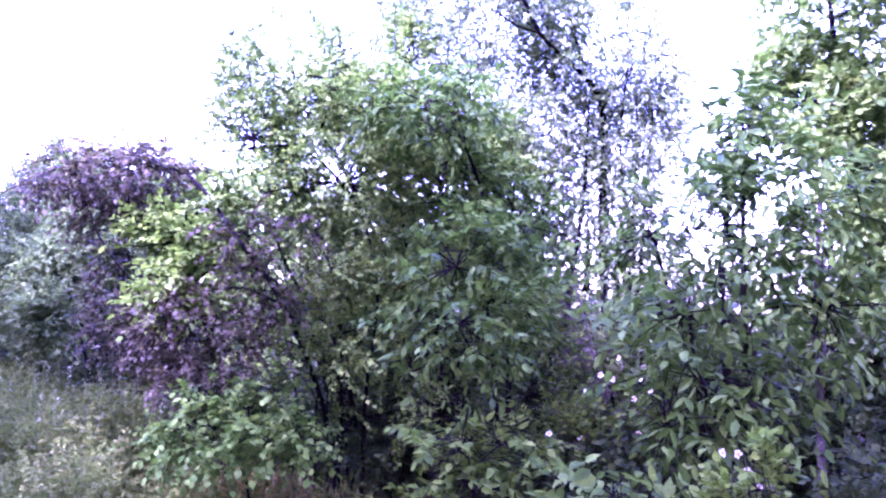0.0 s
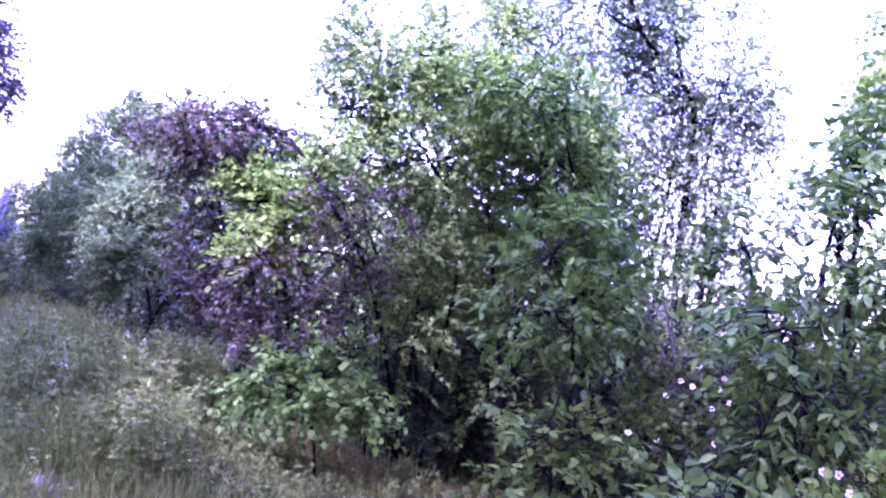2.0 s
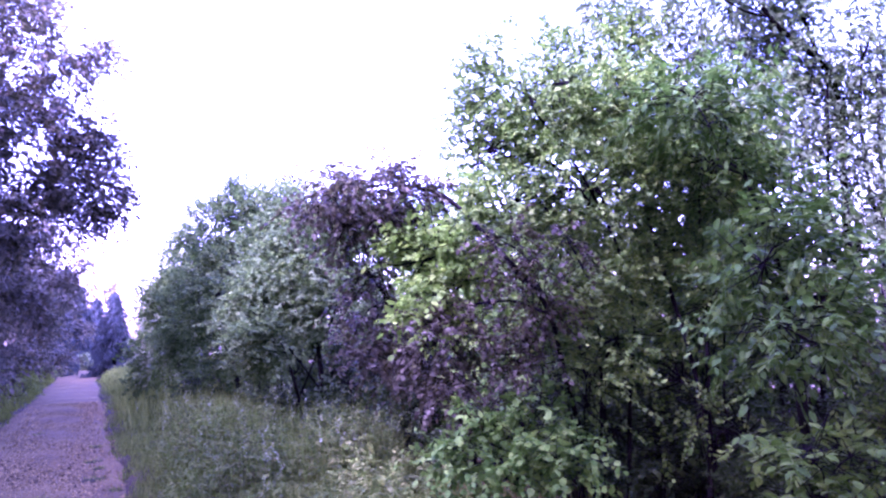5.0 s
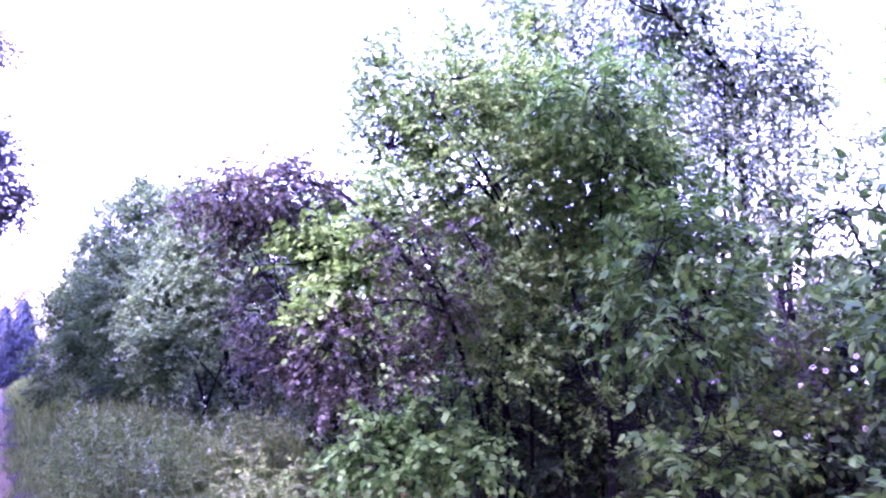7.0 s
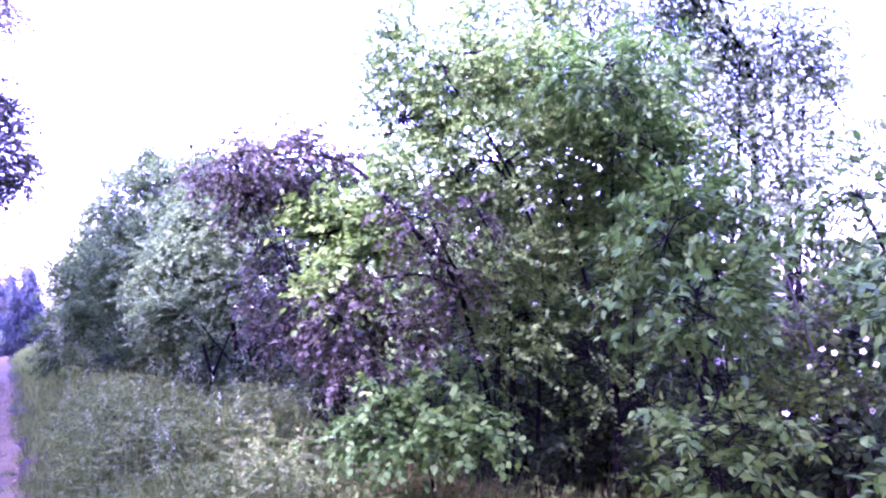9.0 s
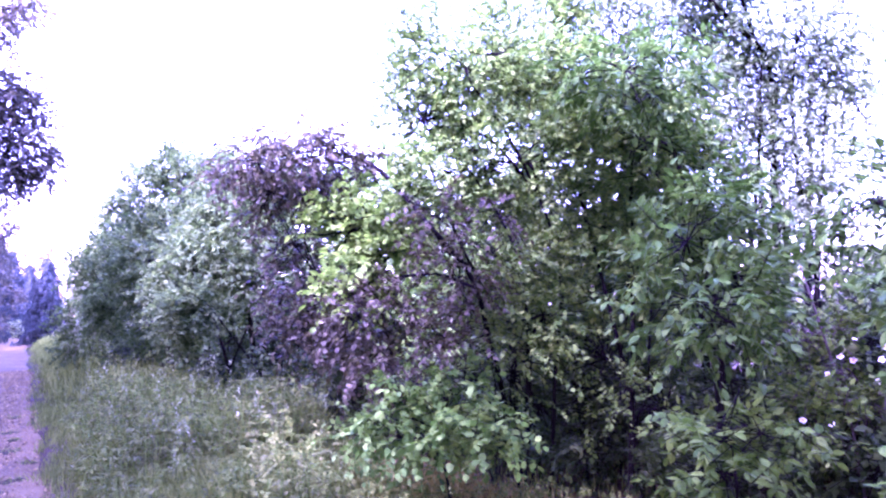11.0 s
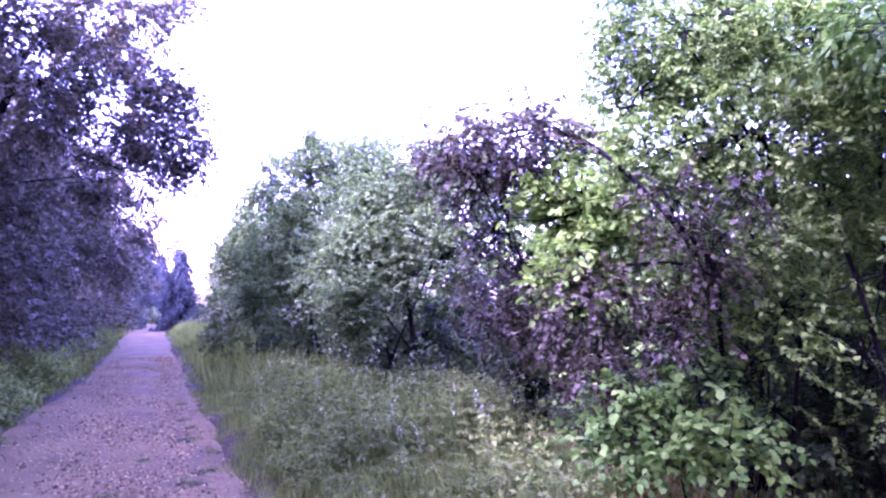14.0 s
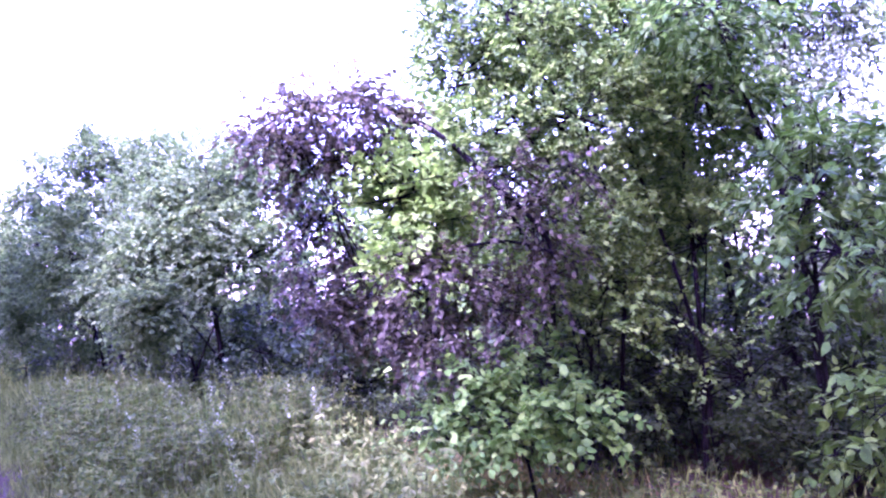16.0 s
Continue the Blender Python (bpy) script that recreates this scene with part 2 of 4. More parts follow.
def leaf_frames(rng, starts, dirs, count, twig, length, droop=0.3, opposite=False, spread=1.0):
    """Leaves along twigs: where each begins, its way, its side, its normal and its length."""
    n = len(starts)
    s = (np.arange(count) + 0.6) / count
    sizes = rng.uniform(0.75, 1.2, (n, 1, 1)) * twig
    side = unit(np.cross(dirs, np.array([0, 0, 1.0]) + 0.5 * rng.normal(size=(n, 3))))
    if opposite:
        turn = np.where(np.arange(count) % 2 == 0, 1.0, -1.0)
        s = (np.arange(count) // 2 + 0.8) / (count // 2 + 0.5)
    else:
        turn = np.where(np.arange(count) % 2 == 0, 1.0, -1.0)
    turn[-1], s[-1] = 0.05, 1.0
    pos = starts[:, None] + dirs[:, None] * s[None, :, None] * sizes
    pos[:, :, 2] -= droop * 0.5 * (s[None, :] ** 2) * sizes[:, :, 0]
    way = dirs[:, None] * 0.65 + side[:, None] * turn[None, :, None] * spread + 0.28 * rng.normal(size=(n, count, 3))
    way[:, :, 2] -= droop
    way = unit(way).reshape(-1, 3)
    up = np.array([0, 0, 1.0]) + 0.45 * rng.normal(size=(n * count, 3))
    across = unit(np.cross(up, way))
    above = np.cross(way, across)
    size = length * rng.uniform(0.6, 1.25, n * count)
    return pos.reshape(-1, 3), way, across, above, size


def leaf_mesh(frames, width, full):
    pos, way, across, above, size = frames
    shape, tris = {2: (LEAF_FULL, LEAF_FULL_TRIS), 1: (LEAF_MID, LEAF_MID_TRIS), 0: (LEAF_PLAIN, LEAF_PLAIN_TRIS)}[int(full)]
    k = shape * np.array([1, width, 0.6])
    verts = pos[:, None] + size[:, None, None] * (k[None, :, 0:1] * way[:, None] + k[None, :, 1:2] * across[:, None] + k[None, :, 2:3] * above[:, None])
    faces = tris[None] + (np.arange(len(pos)) * len(shape))[:, None, None]
    return verts.reshape(-1, 3), faces.reshape(-1, 3)


def blob_sprays(rng, blobs, clump=0.24, lift=0.2):
    """Twig starts and ways, gathered in clumps over a crown's lobes, with gaps between them."""
    starts, ways = [], []
    for (cx, cy, cz), (rx, ry, rz), count in blobs:
        centre, size = np.array([cx, cy, cz]), np.array([rx, ry, rz])
        knots = max(6, count // 28)
        knot = unit(rng.normal(size=(knots, 3))) * (0.45 + 0.5 * rng.random((knots, 1)) ** 0.6)
        pick = rng.integers(0, knots, count)
        p = knot[pick] + clump * rng.normal(size=(count, 3))
        far = np.linalg.norm(p, axis=1, keepdims=True)
        p = p * np.minimum(1.0, 1.12 / np.maximum(far, 1e-6))
        starts.append(centre + p * size)
        w = unit(p * size) * 0.8 + 0.55 * rng.normal(size=(count, 3))
        w[:, 2] += lift
        ways.append(unit(w))
    return np.vstack(starts), np.vstack(ways)


NEAR = np.array([0.0, 1.5, 1.5])


def veer(y):
    """How far the path and the trees along it have drifted aside, y metres on."""
    return 0.027 * np.clip(np.asarray(y, float) - 7.0, 0, None)


def drifted(points):
    p = np.array(points, float)
    p[..., 0] += veer(p[..., 1])
    return p


def plant(name, base, label, category, blobs, material, leaf, width=1.0, per_twig=8, twig=0.3, droop=0.3, full=True, opposite=False,
          trunks=(), limbs=True, bark=None, single=0, seed=1, group="", clump=0.24, lift=0.2, leaf_name="leaf", twig_share=0.4, limb=1.0):
    """A tree or shrub: trunks, limbs to each lobe of the crown, twigs and leaves. trunks: (points, radius at foot, radius at top)."""
    rng = np.random.default_rng(seed)
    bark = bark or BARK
    base = drifted(base)
    blobs = [(drifted(centre), size, count) for centre, size, count in blobs]
    trunks = [(drifted(points), r0, r1) for points, r0, r1 in trunks]
    root = thing(name, base, label, category, group)
    tops = []
    for points, r0, r1 in trunks:
        line = curve_through(points)
        v, f = tube(line - base, r0, r1, 8, 0.06, rng)
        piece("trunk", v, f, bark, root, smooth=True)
        tops.append(line)
    lines = np.vstack(tops) if tops else base[None]
    twigs = []
    starts, ways = blob_sprays(rng, blobs, clump, lift)
    at = 0
    for centre, size, count in blobs:
        centre = np.array(centre)
        if limbs:
            low = lines[lines[:, 2] < centre[2] - 0.1]
            low = low if len(low) else lines[:1]
            root_at = low[np.argmin(np.linalg.norm((low - centre) * [1, 1, 0.5], axis=1))]
            mid = (root_at + centre) / 2 + rng.normal(size=3) * 0.12 * np.linalg.norm(centre - root_at) + [0, 0, 0.05]
            v, f = tube(curve_through([root_at, mid, centre], 6) - base, limb * (0.008 + 0.014 * max(size)), limb * 0.006, 6, 0.05, rng)
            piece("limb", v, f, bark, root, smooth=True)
        own = starts[at : at + count]
        for p in own[rng.random(count) < min(1.0, 22 / count)]:
            mid = centre * 0.45 + p * 0.55 + rng.normal(size=3) * 0.08
            twigs.append(tube(np.array([centre, mid, p]) - base, limb * 0.006, 0.003, 4))
        at += count
    for p, w in zip(starts, ways):
        if rng.random() < twig_share:
            twigs.append(tube(np.array([p, p + w * twig * 0.95 - [0, 0, droop * 0.4 * twig]]) - base, 0.004, 0.002, 3))
    if twigs:
        v, f = joined(twigs)
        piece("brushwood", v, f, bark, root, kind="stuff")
    frames = leaf_frames(rng, starts - base, ways, per_twig, twig, leaf, droop, opposite)
    if single:
        near = np.argsort(np.linalg.norm(frames[0] + base - NEAR, axis=1))
        shape = mesh_of(leaf_name, LEAF_FULL * [1, width, 0.6], LEAF_FULL_TRIS, material)
        for k in near[:single]:
            ob = new(leaf_name, shape)
            ob.parent = root
            m = np.eye(4)
            m[:3, 0], m[:3, 1], m[:3, 2], m[:3, 3] = frames[1][k] * frames[4][k], frames[2][k] * frames[4][k], frames[3][k] * frames[4][k], frames[0][k]
            ob.matrix_basis = Matrix(m.tolist())
        frames = tuple(a[near[single:]] for a in frames)
    v, f = leaf_mesh(frames, width, full)
    piece("crown", v, f, material, root, kind="stuff")
    return root


def grass(name, label, xs, ys, count, heights, material, seed, lean=0.35, width=0.006, mask=None, kind="stuff", category="grass", taper=0.0):
    rng = np.random.default_rng(seed)
    x, y = rng.uniform(*xs, count), rng.uniform(*ys, count)
    tuft = rng.random(count)
    if mask is not None:
        keep = rng.random(count) < mask(x, y)
        x, y, tuft = x[keep], y[keep], tuft[keep]
    n = len(x)
    h = rng.uniform(*heights, n) * (0.75 + 0.35 * np.sin(x * 2.1 + 1.3 * np.sin(y * 1.7)) * np.cos(y * 1.3))
    if taper:
        h = h * np.clip(0.3 + (x - path_edge(y, 1)) / taper, 0.3, 1)
    a, b = rng.uniform(0, 2 * np.pi, n), rng.uniform(0, 2 * np.pi, n)
    out = np.stack([np.cos(a), np.sin(a), 0 * a], 1) * (lean * rng.uniform(0.1, 1.6, n) * h)[:, None]
    flat = np.stack([np.cos(b), np.sin(b), 0 * b], 1) * (width * rng.uniform(0.6, 1.5, n))[:, None]
    foot = np.stack([x, y, ground_height(x, y) - 0.02], 1)
    up = np.stack([0 * h, 0 * h, h], 1)
    verts = np.stack([foot - flat, foot + flat, foot + up * 0.55 + out * 0.35 + flat * 0.8, foot + up * 0.55 + out * 0.35 - flat * 0.8, foot + up * 0.97 + out], 1)
    tris = np.array([(0, 1, 2), (0, 2, 3), (3, 2, 4)])[None] + (np.arange(n) * 5)[:, None, None]
    ob = piece(name, verts.reshape(-1, 3), tris.reshape(-1, 3), material, kind=kind)
    return tagged(ob, label, category)


# ---- ground ----
PATH_LEFT, PATH_RIGHT = -2.72, -0.1


def path_edge(y, side):
    wave = 0.05 * np.sin(y * 0.55 + 2 * side) + 0.03 * np.sin(y * 1.7 + side) + 0.014 * np.sin(y * 4.1 + 5 * side)
    trodden = 0.3 * np.exp(-(((y - 4.4) / 1.0) ** 2)) if side > 0 else 0
    base = PATH_RIGHT if side > 0 else PATH_LEFT + 0.5 * np.clip((y - 12.0) / 9.0, 0, 1)
    return base + wave + trodden + veer(y)


def ground_height(x, y):
    x, y = np.asarray(x, float), np.asarray(y, float)
    inside = np.minimum(np.clip((x - path_edge(y, -1) - 0.02) / 0.12, 0, 1), np.clip((path_edge(y, 1) - 0.02 - x) / 0.12, 0, 1))
    bumps = 0.03 * np.sin(x * 1.9 + y * 0.7) + 0.025 * np.sin(y * 1.3 - x * 0.8)
    mound = 0.14 * np.exp(-(((x - 1.4) / 0.9) ** 2) - ((y - 9.0) / 3.5) ** 2)
    near = np.clip(1 - np.hypot(x, y - 10) / 60, 0, 1)
    return (bumps * near + mound + 0.03) * (1 - inside) - 0.06 * inside


def build_ground():
    x = np.r_[np.linspace(-400, -12, 14), np.arange(-11, -3.3, 0.3), np.arange(-3.2, -2.1, 0.06), np.arange(-2, -0.75, 0.25), np.arange(-0.7, 0.7, 0.06), np.arange(0.75, 12, 0.25), np.linspace(13, 400, 14)]
    y = np.r_[np.linspace(-300, -6, 12), np.arange(-5, 20, 0.15), np.arange(20, 45, 0.4), np.linspace(47, 600, 14)]
    gx, gy = np.meshgrid(x, y)
    verts = np.stack([gx, gy, ground_height(gx, gy)], -1).reshape(-1, 3)
    j, i = np.meshgrid(np.arange(len(y) - 1), np.arange(len(x) - 1), indexing="ij")
    a = j * len(x) + i
    quads = np.stack([a, a + 1, a + 1 + len(x), a + len(x)], -1).reshape(-1, 4)
    tagged(piece("ground", verts, quads, SOIL, kind="structure", smooth=True), "dark soil and leaf litter of the woodland floor", "ground")
    y = np.arange(-12, 74, 0.2)
    s = np.linspace(0, 1, 15)
    left, right = path_edge(y, -1), path_edge(y, 1)
    px = left[:, None] + (right - left)[:, None] * s
    py = np.repeat(y[:, None], len(s), 1)
    pz = 0.012 - 0.03 * np.abs(s - 0.5)[None] ** 2 + 0.012 * np.sin(px * 3 + py) * np.sin(py * 0.9) - 0.018 * np.exp(-(((s - 0.2) / 0.08) ** 2))[None] - 0.014 * np.exp(-(((s - 0.8) / 0.08) ** 2))[None]
    pz[:, [0, -1]] = -0.04
    verts = np.stack([px, py, pz], -1).reshape(-1, 3)
    j, i = np.meshgrid(np.arange(len(y) - 1), np.arange(len(s) - 1), indexing="ij")
    a = j * len(s) + i
    quads = np.stack([a, a + 1, a + 1 + len(s), a + len(s)], -1).reshape(-1, 4)
    tagged(piece("path", verts, quads, GRAVEL, kind="structure", smooth=True), "pinkish grey gravel path with worn edges", "path")


build_ground()


# ---- right side: trees and shrubs beside the path ----
def lobes(rows, depth=1.0, dense=1.0):
    return [((x, y, z), (r * 0.95, r * 0.95 * depth, h * 0.95), int(n * dense)) for x, y, z, r, h, n in rows]


def purple_plum():
    arch = [(3.5, 5.95, 0), (3.25, 5.85, 0.75), (2.85, 5.5, 1.35), (2.42, 5.1, 1.8), (2.18, 5.4, 2.27), (2.05, 5.7, 2.6), (1.9, 5.98, 2.8), (1.65, 6.12, 2.85), (1.35, 6.12, 2.78)]
    twin = [(2.32, 5.2, 1.95), (2.13, 5.46, 2.38), (1.99, 5.82, 2.72), (1.8, 6.08, 2.84), (1.5, 6.2, 2.78)]
    low = [(2.4, 5.05, 1.72), (2.25, 5.3, 1.82), (2.05, 5.7, 1.8), (1.88, 6.2, 1.72), (1.75, 6.75, 1.55)]
    plant("purple_plum_tree", (3.5, 5.95, 0), "purple-leaved plum tree arching over the grass verge", "tree",
          lobes([(1.53, 6.22, 2.8, 0.41, 0.23, 171), (1.17, 6.18, 2.73, 0.3, 0.18, 85), (1.88, 6.27, 2.84, 0.28, 0.15, 67), (1.65, 6.42, 2.53, 0.3, 0.18, 67), (1.32, 6.31, 2.52, 0.24, 0.13, 36), (1.62, 6.6, 2.14, 0.21, 0.2, 49),
                 (1.72, 6.75, 1.86, 0.23, 0.18, 54), (1.75, 6.75, 1.52, 0.37, 0.24, 122), (1.55, 6.65, 1.36, 0.25, 0.18, 57), (1.98, 6.5, 1.3, 0.29, 0.18, 57), (1.82, 5.72, 1.51, 0.25, 0.2, 77), (2.1, 5.71, 1.59, 0.25, 0.2, 70),
                 (2.0, 5.75, 1.26, 0.25, 0.18, 56), (2.3, 5.5, 1.42, 0.19, 0.2, 35), (2.24, 5.2, 2.22, 0.17, 0.22, 30), (2.38, 5.15, 1.92, 0.19, 0.22, 39), (2.54, 5.25, 1.55, 0.23, 0.24, 36), (2.62, 5.05, 2.3, 0.19, 0.2, 9)]),
          LEAF_PURPLE, 0.047, 0.78, 13, 0.26, 0.5, full=1, trunks=[(arch, 0.024, 0.008), (twin, 0.014, 0.006), (low, 0.013, 0.006)], single=200, seed=11, lift=-0.1, clump=0.27, limb=0.45)


def green_thicket_tree():
    stems = [
        ([(3.45, 5.5, 0), (3.35, 5.3, 0.9), (3.45, 5.3, 1.9), (3.3, 5.6, 2.85), (2.85, 5.7, 3.5)], 0.02, 0.009),
        ([(3.3, 5.75, 0), (3.2, 5.45, 1.1), (3.0, 5.3, 2.0), (2.7, 5.7, 2.9)], 0.018, 0.008),
        ([(3.95, 4.95, 0), (3.75, 4.95, 1.2), (3.7, 5.3, 2.5), (3.85, 5.6, 3.4)], 0.022, 0.009),
        ([(3.85, 5.0, 0), (3.95, 5.0, 1.3), (4.1, 5.1, 2.6), (4.2, 5.1, 3.1)], 0.024, 0.009),
        ([(3.75, 6.0, 0), (3.4, 5.8, 1.2), (2.85, 5.8, 2.0), (2.55, 5.9, 2.8)], 0.022, 0.009),
        ([(3.5, 5.7, 2.6), (3.1, 5.7, 2.98), (2.75, 5.75, 3.1), (2.3, 5.85, 3.0)], 0.02, 0.008),
    ]
    rng = np.random.default_rng(77)
    for _ in range(11):
        x, y = 3.75 + rng.uniform(-0.75, 0.75), 5.5 + rng.uniform(-0.7, 0.7)
        lean, h = rng.normal(size=2) * 0.35, rng.uniform(1.3, 2.6)
        bend = rng.normal(size=2) * 0.12
        stems.append(([(x, y, 0), (x + lean[0] * 0.3 + bend[0], y + lean[1] * 0.3 + bend[1], h * 0.4), (x + lean[0] * 0.7 - bend[0] * 0.5, y + lean[1] * 0.7 - bend[1] * 0.5, h * 0.75), (x + lean[0], y + lean[1], h)], rng.uniform(0.005, 0.014), 0.004))
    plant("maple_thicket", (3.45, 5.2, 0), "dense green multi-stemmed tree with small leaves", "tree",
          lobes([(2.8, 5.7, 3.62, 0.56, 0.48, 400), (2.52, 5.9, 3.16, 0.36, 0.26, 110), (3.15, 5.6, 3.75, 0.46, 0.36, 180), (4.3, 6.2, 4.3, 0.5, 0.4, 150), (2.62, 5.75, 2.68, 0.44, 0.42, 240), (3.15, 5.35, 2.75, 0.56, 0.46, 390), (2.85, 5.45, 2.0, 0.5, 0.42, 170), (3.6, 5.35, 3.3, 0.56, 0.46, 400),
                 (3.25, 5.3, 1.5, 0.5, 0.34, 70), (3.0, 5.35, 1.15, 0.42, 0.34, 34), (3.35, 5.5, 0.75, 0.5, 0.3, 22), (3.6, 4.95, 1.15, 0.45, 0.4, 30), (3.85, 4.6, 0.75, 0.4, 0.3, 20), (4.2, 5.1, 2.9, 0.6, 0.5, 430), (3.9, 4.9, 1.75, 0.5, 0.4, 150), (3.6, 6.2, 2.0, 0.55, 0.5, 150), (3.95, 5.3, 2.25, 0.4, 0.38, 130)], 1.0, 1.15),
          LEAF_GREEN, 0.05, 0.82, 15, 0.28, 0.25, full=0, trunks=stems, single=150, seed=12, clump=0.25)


def yellow_sapling():
    stem = [(2.6, 6.5, 0), (2.4, 6.35, 1.2), (2.0, 5.95, 2.0), (1.95, 5.85, 2.5)]
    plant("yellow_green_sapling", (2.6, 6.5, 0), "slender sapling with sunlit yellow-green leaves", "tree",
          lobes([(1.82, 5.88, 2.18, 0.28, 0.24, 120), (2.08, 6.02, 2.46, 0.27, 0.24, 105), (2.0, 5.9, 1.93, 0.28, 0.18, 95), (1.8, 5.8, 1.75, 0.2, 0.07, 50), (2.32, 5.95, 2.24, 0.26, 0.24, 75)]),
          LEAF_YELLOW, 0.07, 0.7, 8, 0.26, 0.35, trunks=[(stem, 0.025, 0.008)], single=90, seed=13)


def box_elder():
    stems = [
        ([(3.75, 4.0, 0), (3.7, 4.0, 1.0), (3.5, 3.9, 1.9), (3.3, 3.8, 2.2)], 0.022, 0.008),
        ([(3.85, 4.1, 0), (4.0, 4.2, 1.5), (3.9, 4.4, 2.6), (3.6, 4.45, 3.25)], 0.026, 0.01),
    ]
    plant("box_elder", (3.8, 4.05, 0), "box elder with large fresh green compound leaves", "tree",
          lobes([(3.1, 3.7, 1.95, 0.34, 0.3, 85), (3.0, 3.55, 1.58, 0.36, 0.22, 80), (3.45, 3.75, 1.75, 0.36, 0.35, 80), (3.25, 4.3, 3.24, 0.42, 0.18, 60), (3.6, 4.35, 3.2, 0.4, 0.24, 60), (3.75, 4.9, 3.65, 0.42, 0.24, 45),
                 (3.75, 4.7, 2.9, 0.4, 0.35, 45), (4.3, 4.4, 2.4, 0.4, 0.45, 60)]),
          LEAF_BROAD, 0.076, 0.56, 12, 0.3, 0.5, opposite=True, trunks=stems, single=250, seed=14, clump=0.4)


def tall_willow():
    fork = [(6.55, 5.45, 0), (6.45, 5.35, 1.6), (6.35, 5.25, 2.9), (6.29, 5.2, 3.46), (6.15, 5.1, 3.9), (5.9, 5.07, 4.15), (5.2, 5.07, 4.5), (4.85, 5.1, 5.1), (4.7, 5.15, 5.7)]
    side = [(5.9, 5.07, 4.15), (5.75, 5.1, 4.6), (5.6, 5.15, 5.2), (5.5, 5.2, 5.8)]
    twig = [(5.2, 5.07, 4.5), (4.9, 5.1, 4.52), (4.6, 5.1, 4.6)]
    other = [(6.7, 5.6, 0), (6.8, 5.5, 1.7), (6.75, 5.4, 2.7)]
    rng = np.random.default_rng(151)
    stems = []
    for k in range(9):
        x, y, h = 5.55 + 0.15 * k + rng.uniform(-0.06, 0.06), 5.0 + rng.uniform(-0.1, 0.7), rng.uniform(2.6, 4.4)
        tilt = rng.normal(size=2) * 0.16
        stems.append(([(x, y, 0), (x + tilt[0] * 0.2, y + tilt[1] * 0.3, h * 0.4), (x + tilt[0] * 1.1, y + tilt[1] * 0.6, h * 0.75), (x + tilt[0], y + tilt[1], h)], rng.uniform(0.018, 0.05), 0.008))
    plant("tall_willow", (6.55, 5.45, 0), "tall thin-leaved tree with a bent dark limb against the sky", "tree",
          lobes([(5.3, 5.6, 4.9, 0.7, 0.55, 320), (6.0, 5.2, 4.7, 0.5, 0.6, 330), (5.5, 5.6, 4.0, 0.65, 0.5, 290), (6.1, 5.1, 3.0, 0.5, 0.55, 380), (5.5, 5.8, 2.9, 0.55, 0.5, 180), (4.9, 5.4, 5.4, 0.6, 0.5, 230), (4.7, 6.3, 4.9, 0.55, 0.5, 210), (4.9, 6.0, 4.2, 0.5, 0.45, 200), (6.2, 5.1, 5.5, 0.5, 0.5, 190), (6.75, 4.5, 3.35, 0.3, 0.28, 90), (5.0, 5.3, 3.3, 0.5, 0.4, 170), (5.9, 5.4, 3.6, 0.5, 0.45, 220), (6.4, 4.95, 3.6, 0.42, 0.5, 260), (6.4, 4.9, 4.3, 0.4, 0.4, 230), (6.9, 4.3, 2.7, 0.4, 0.5, 110), (6.4, 5.0, 2.2, 0.5, 0.6, 240), (5.9, 5.2, 2.0, 0.5, 0.5, 130)]),
          LEAF_WILLOW, 0.076, 0.52, 10, 0.38, 0.7, full=0, trunks=[(fork, 0.045, 0.016), (side, 0.022, 0.008), (twig, 0.014, 0.006), (other, 0.05, 0.03), *stems], limb=0.6, seed=15, single=60, clump=0.4)


def ash_sapling():
    stems = [
        ([(4.2, 2.4, 0), (4.25, 2.45, 1.0), (4.45, 2.6, 1.8), (4.72, 2.75, 2.2), (4.7, 2.6, 2.8)], 0.035, 0.01),
        ([(3.85, 2.3, 0), (3.8, 2.3, 0.8), (3.75, 2.35, 1.5)], 0.03, 0.01),
        ([(4.1, 2.2, 0), (4.2, 2.3, 1.2), (4.3, 2.35, 2.2), (4.5, 2.45, 2.9)], 0.03, 0.008),
        ([(4.25, 2.5, 0), (4.5, 2.85, 1.1), (4.7, 3.2, 1.8), (4.75, 3.4, 2.3)], 0.026, 0.008),
    ]
    plant("ash_sapling", (4.1, 2.35, 0), "young ash with big drooping green leaflets over the roses", "tree",
          lobes([(4.55, 2.45, 2.75, 0.28, 0.3, 48), (4.2, 2.4, 2.2, 0.34, 0.32, 62), (4.6, 2.2, 2.3, 0.36, 0.36, 60), (4.55, 2.0, 1.7, 0.36, 0.3, 50), (3.75, 2.4, 1.65, 0.36, 0.22, 50), (3.62, 2.2, 1.3, 0.34, 0.28, 52), (3.5, 2.35, 1.02, 0.2, 0.2, 26), (3.95, 2.15, 1.1, 0.3, 0.3, 34), (4.75, 3.42, 2.25, 0.34, 0.3, 45), (4.95, 3.3, 1.8, 0.38, 0.34, 50)]),
          LEAF_BROAD, 0.105, 0.46, 9, 0.32, 0.6, opposite=True, trunks=stems, single=260, seed=16, clump=0.4)


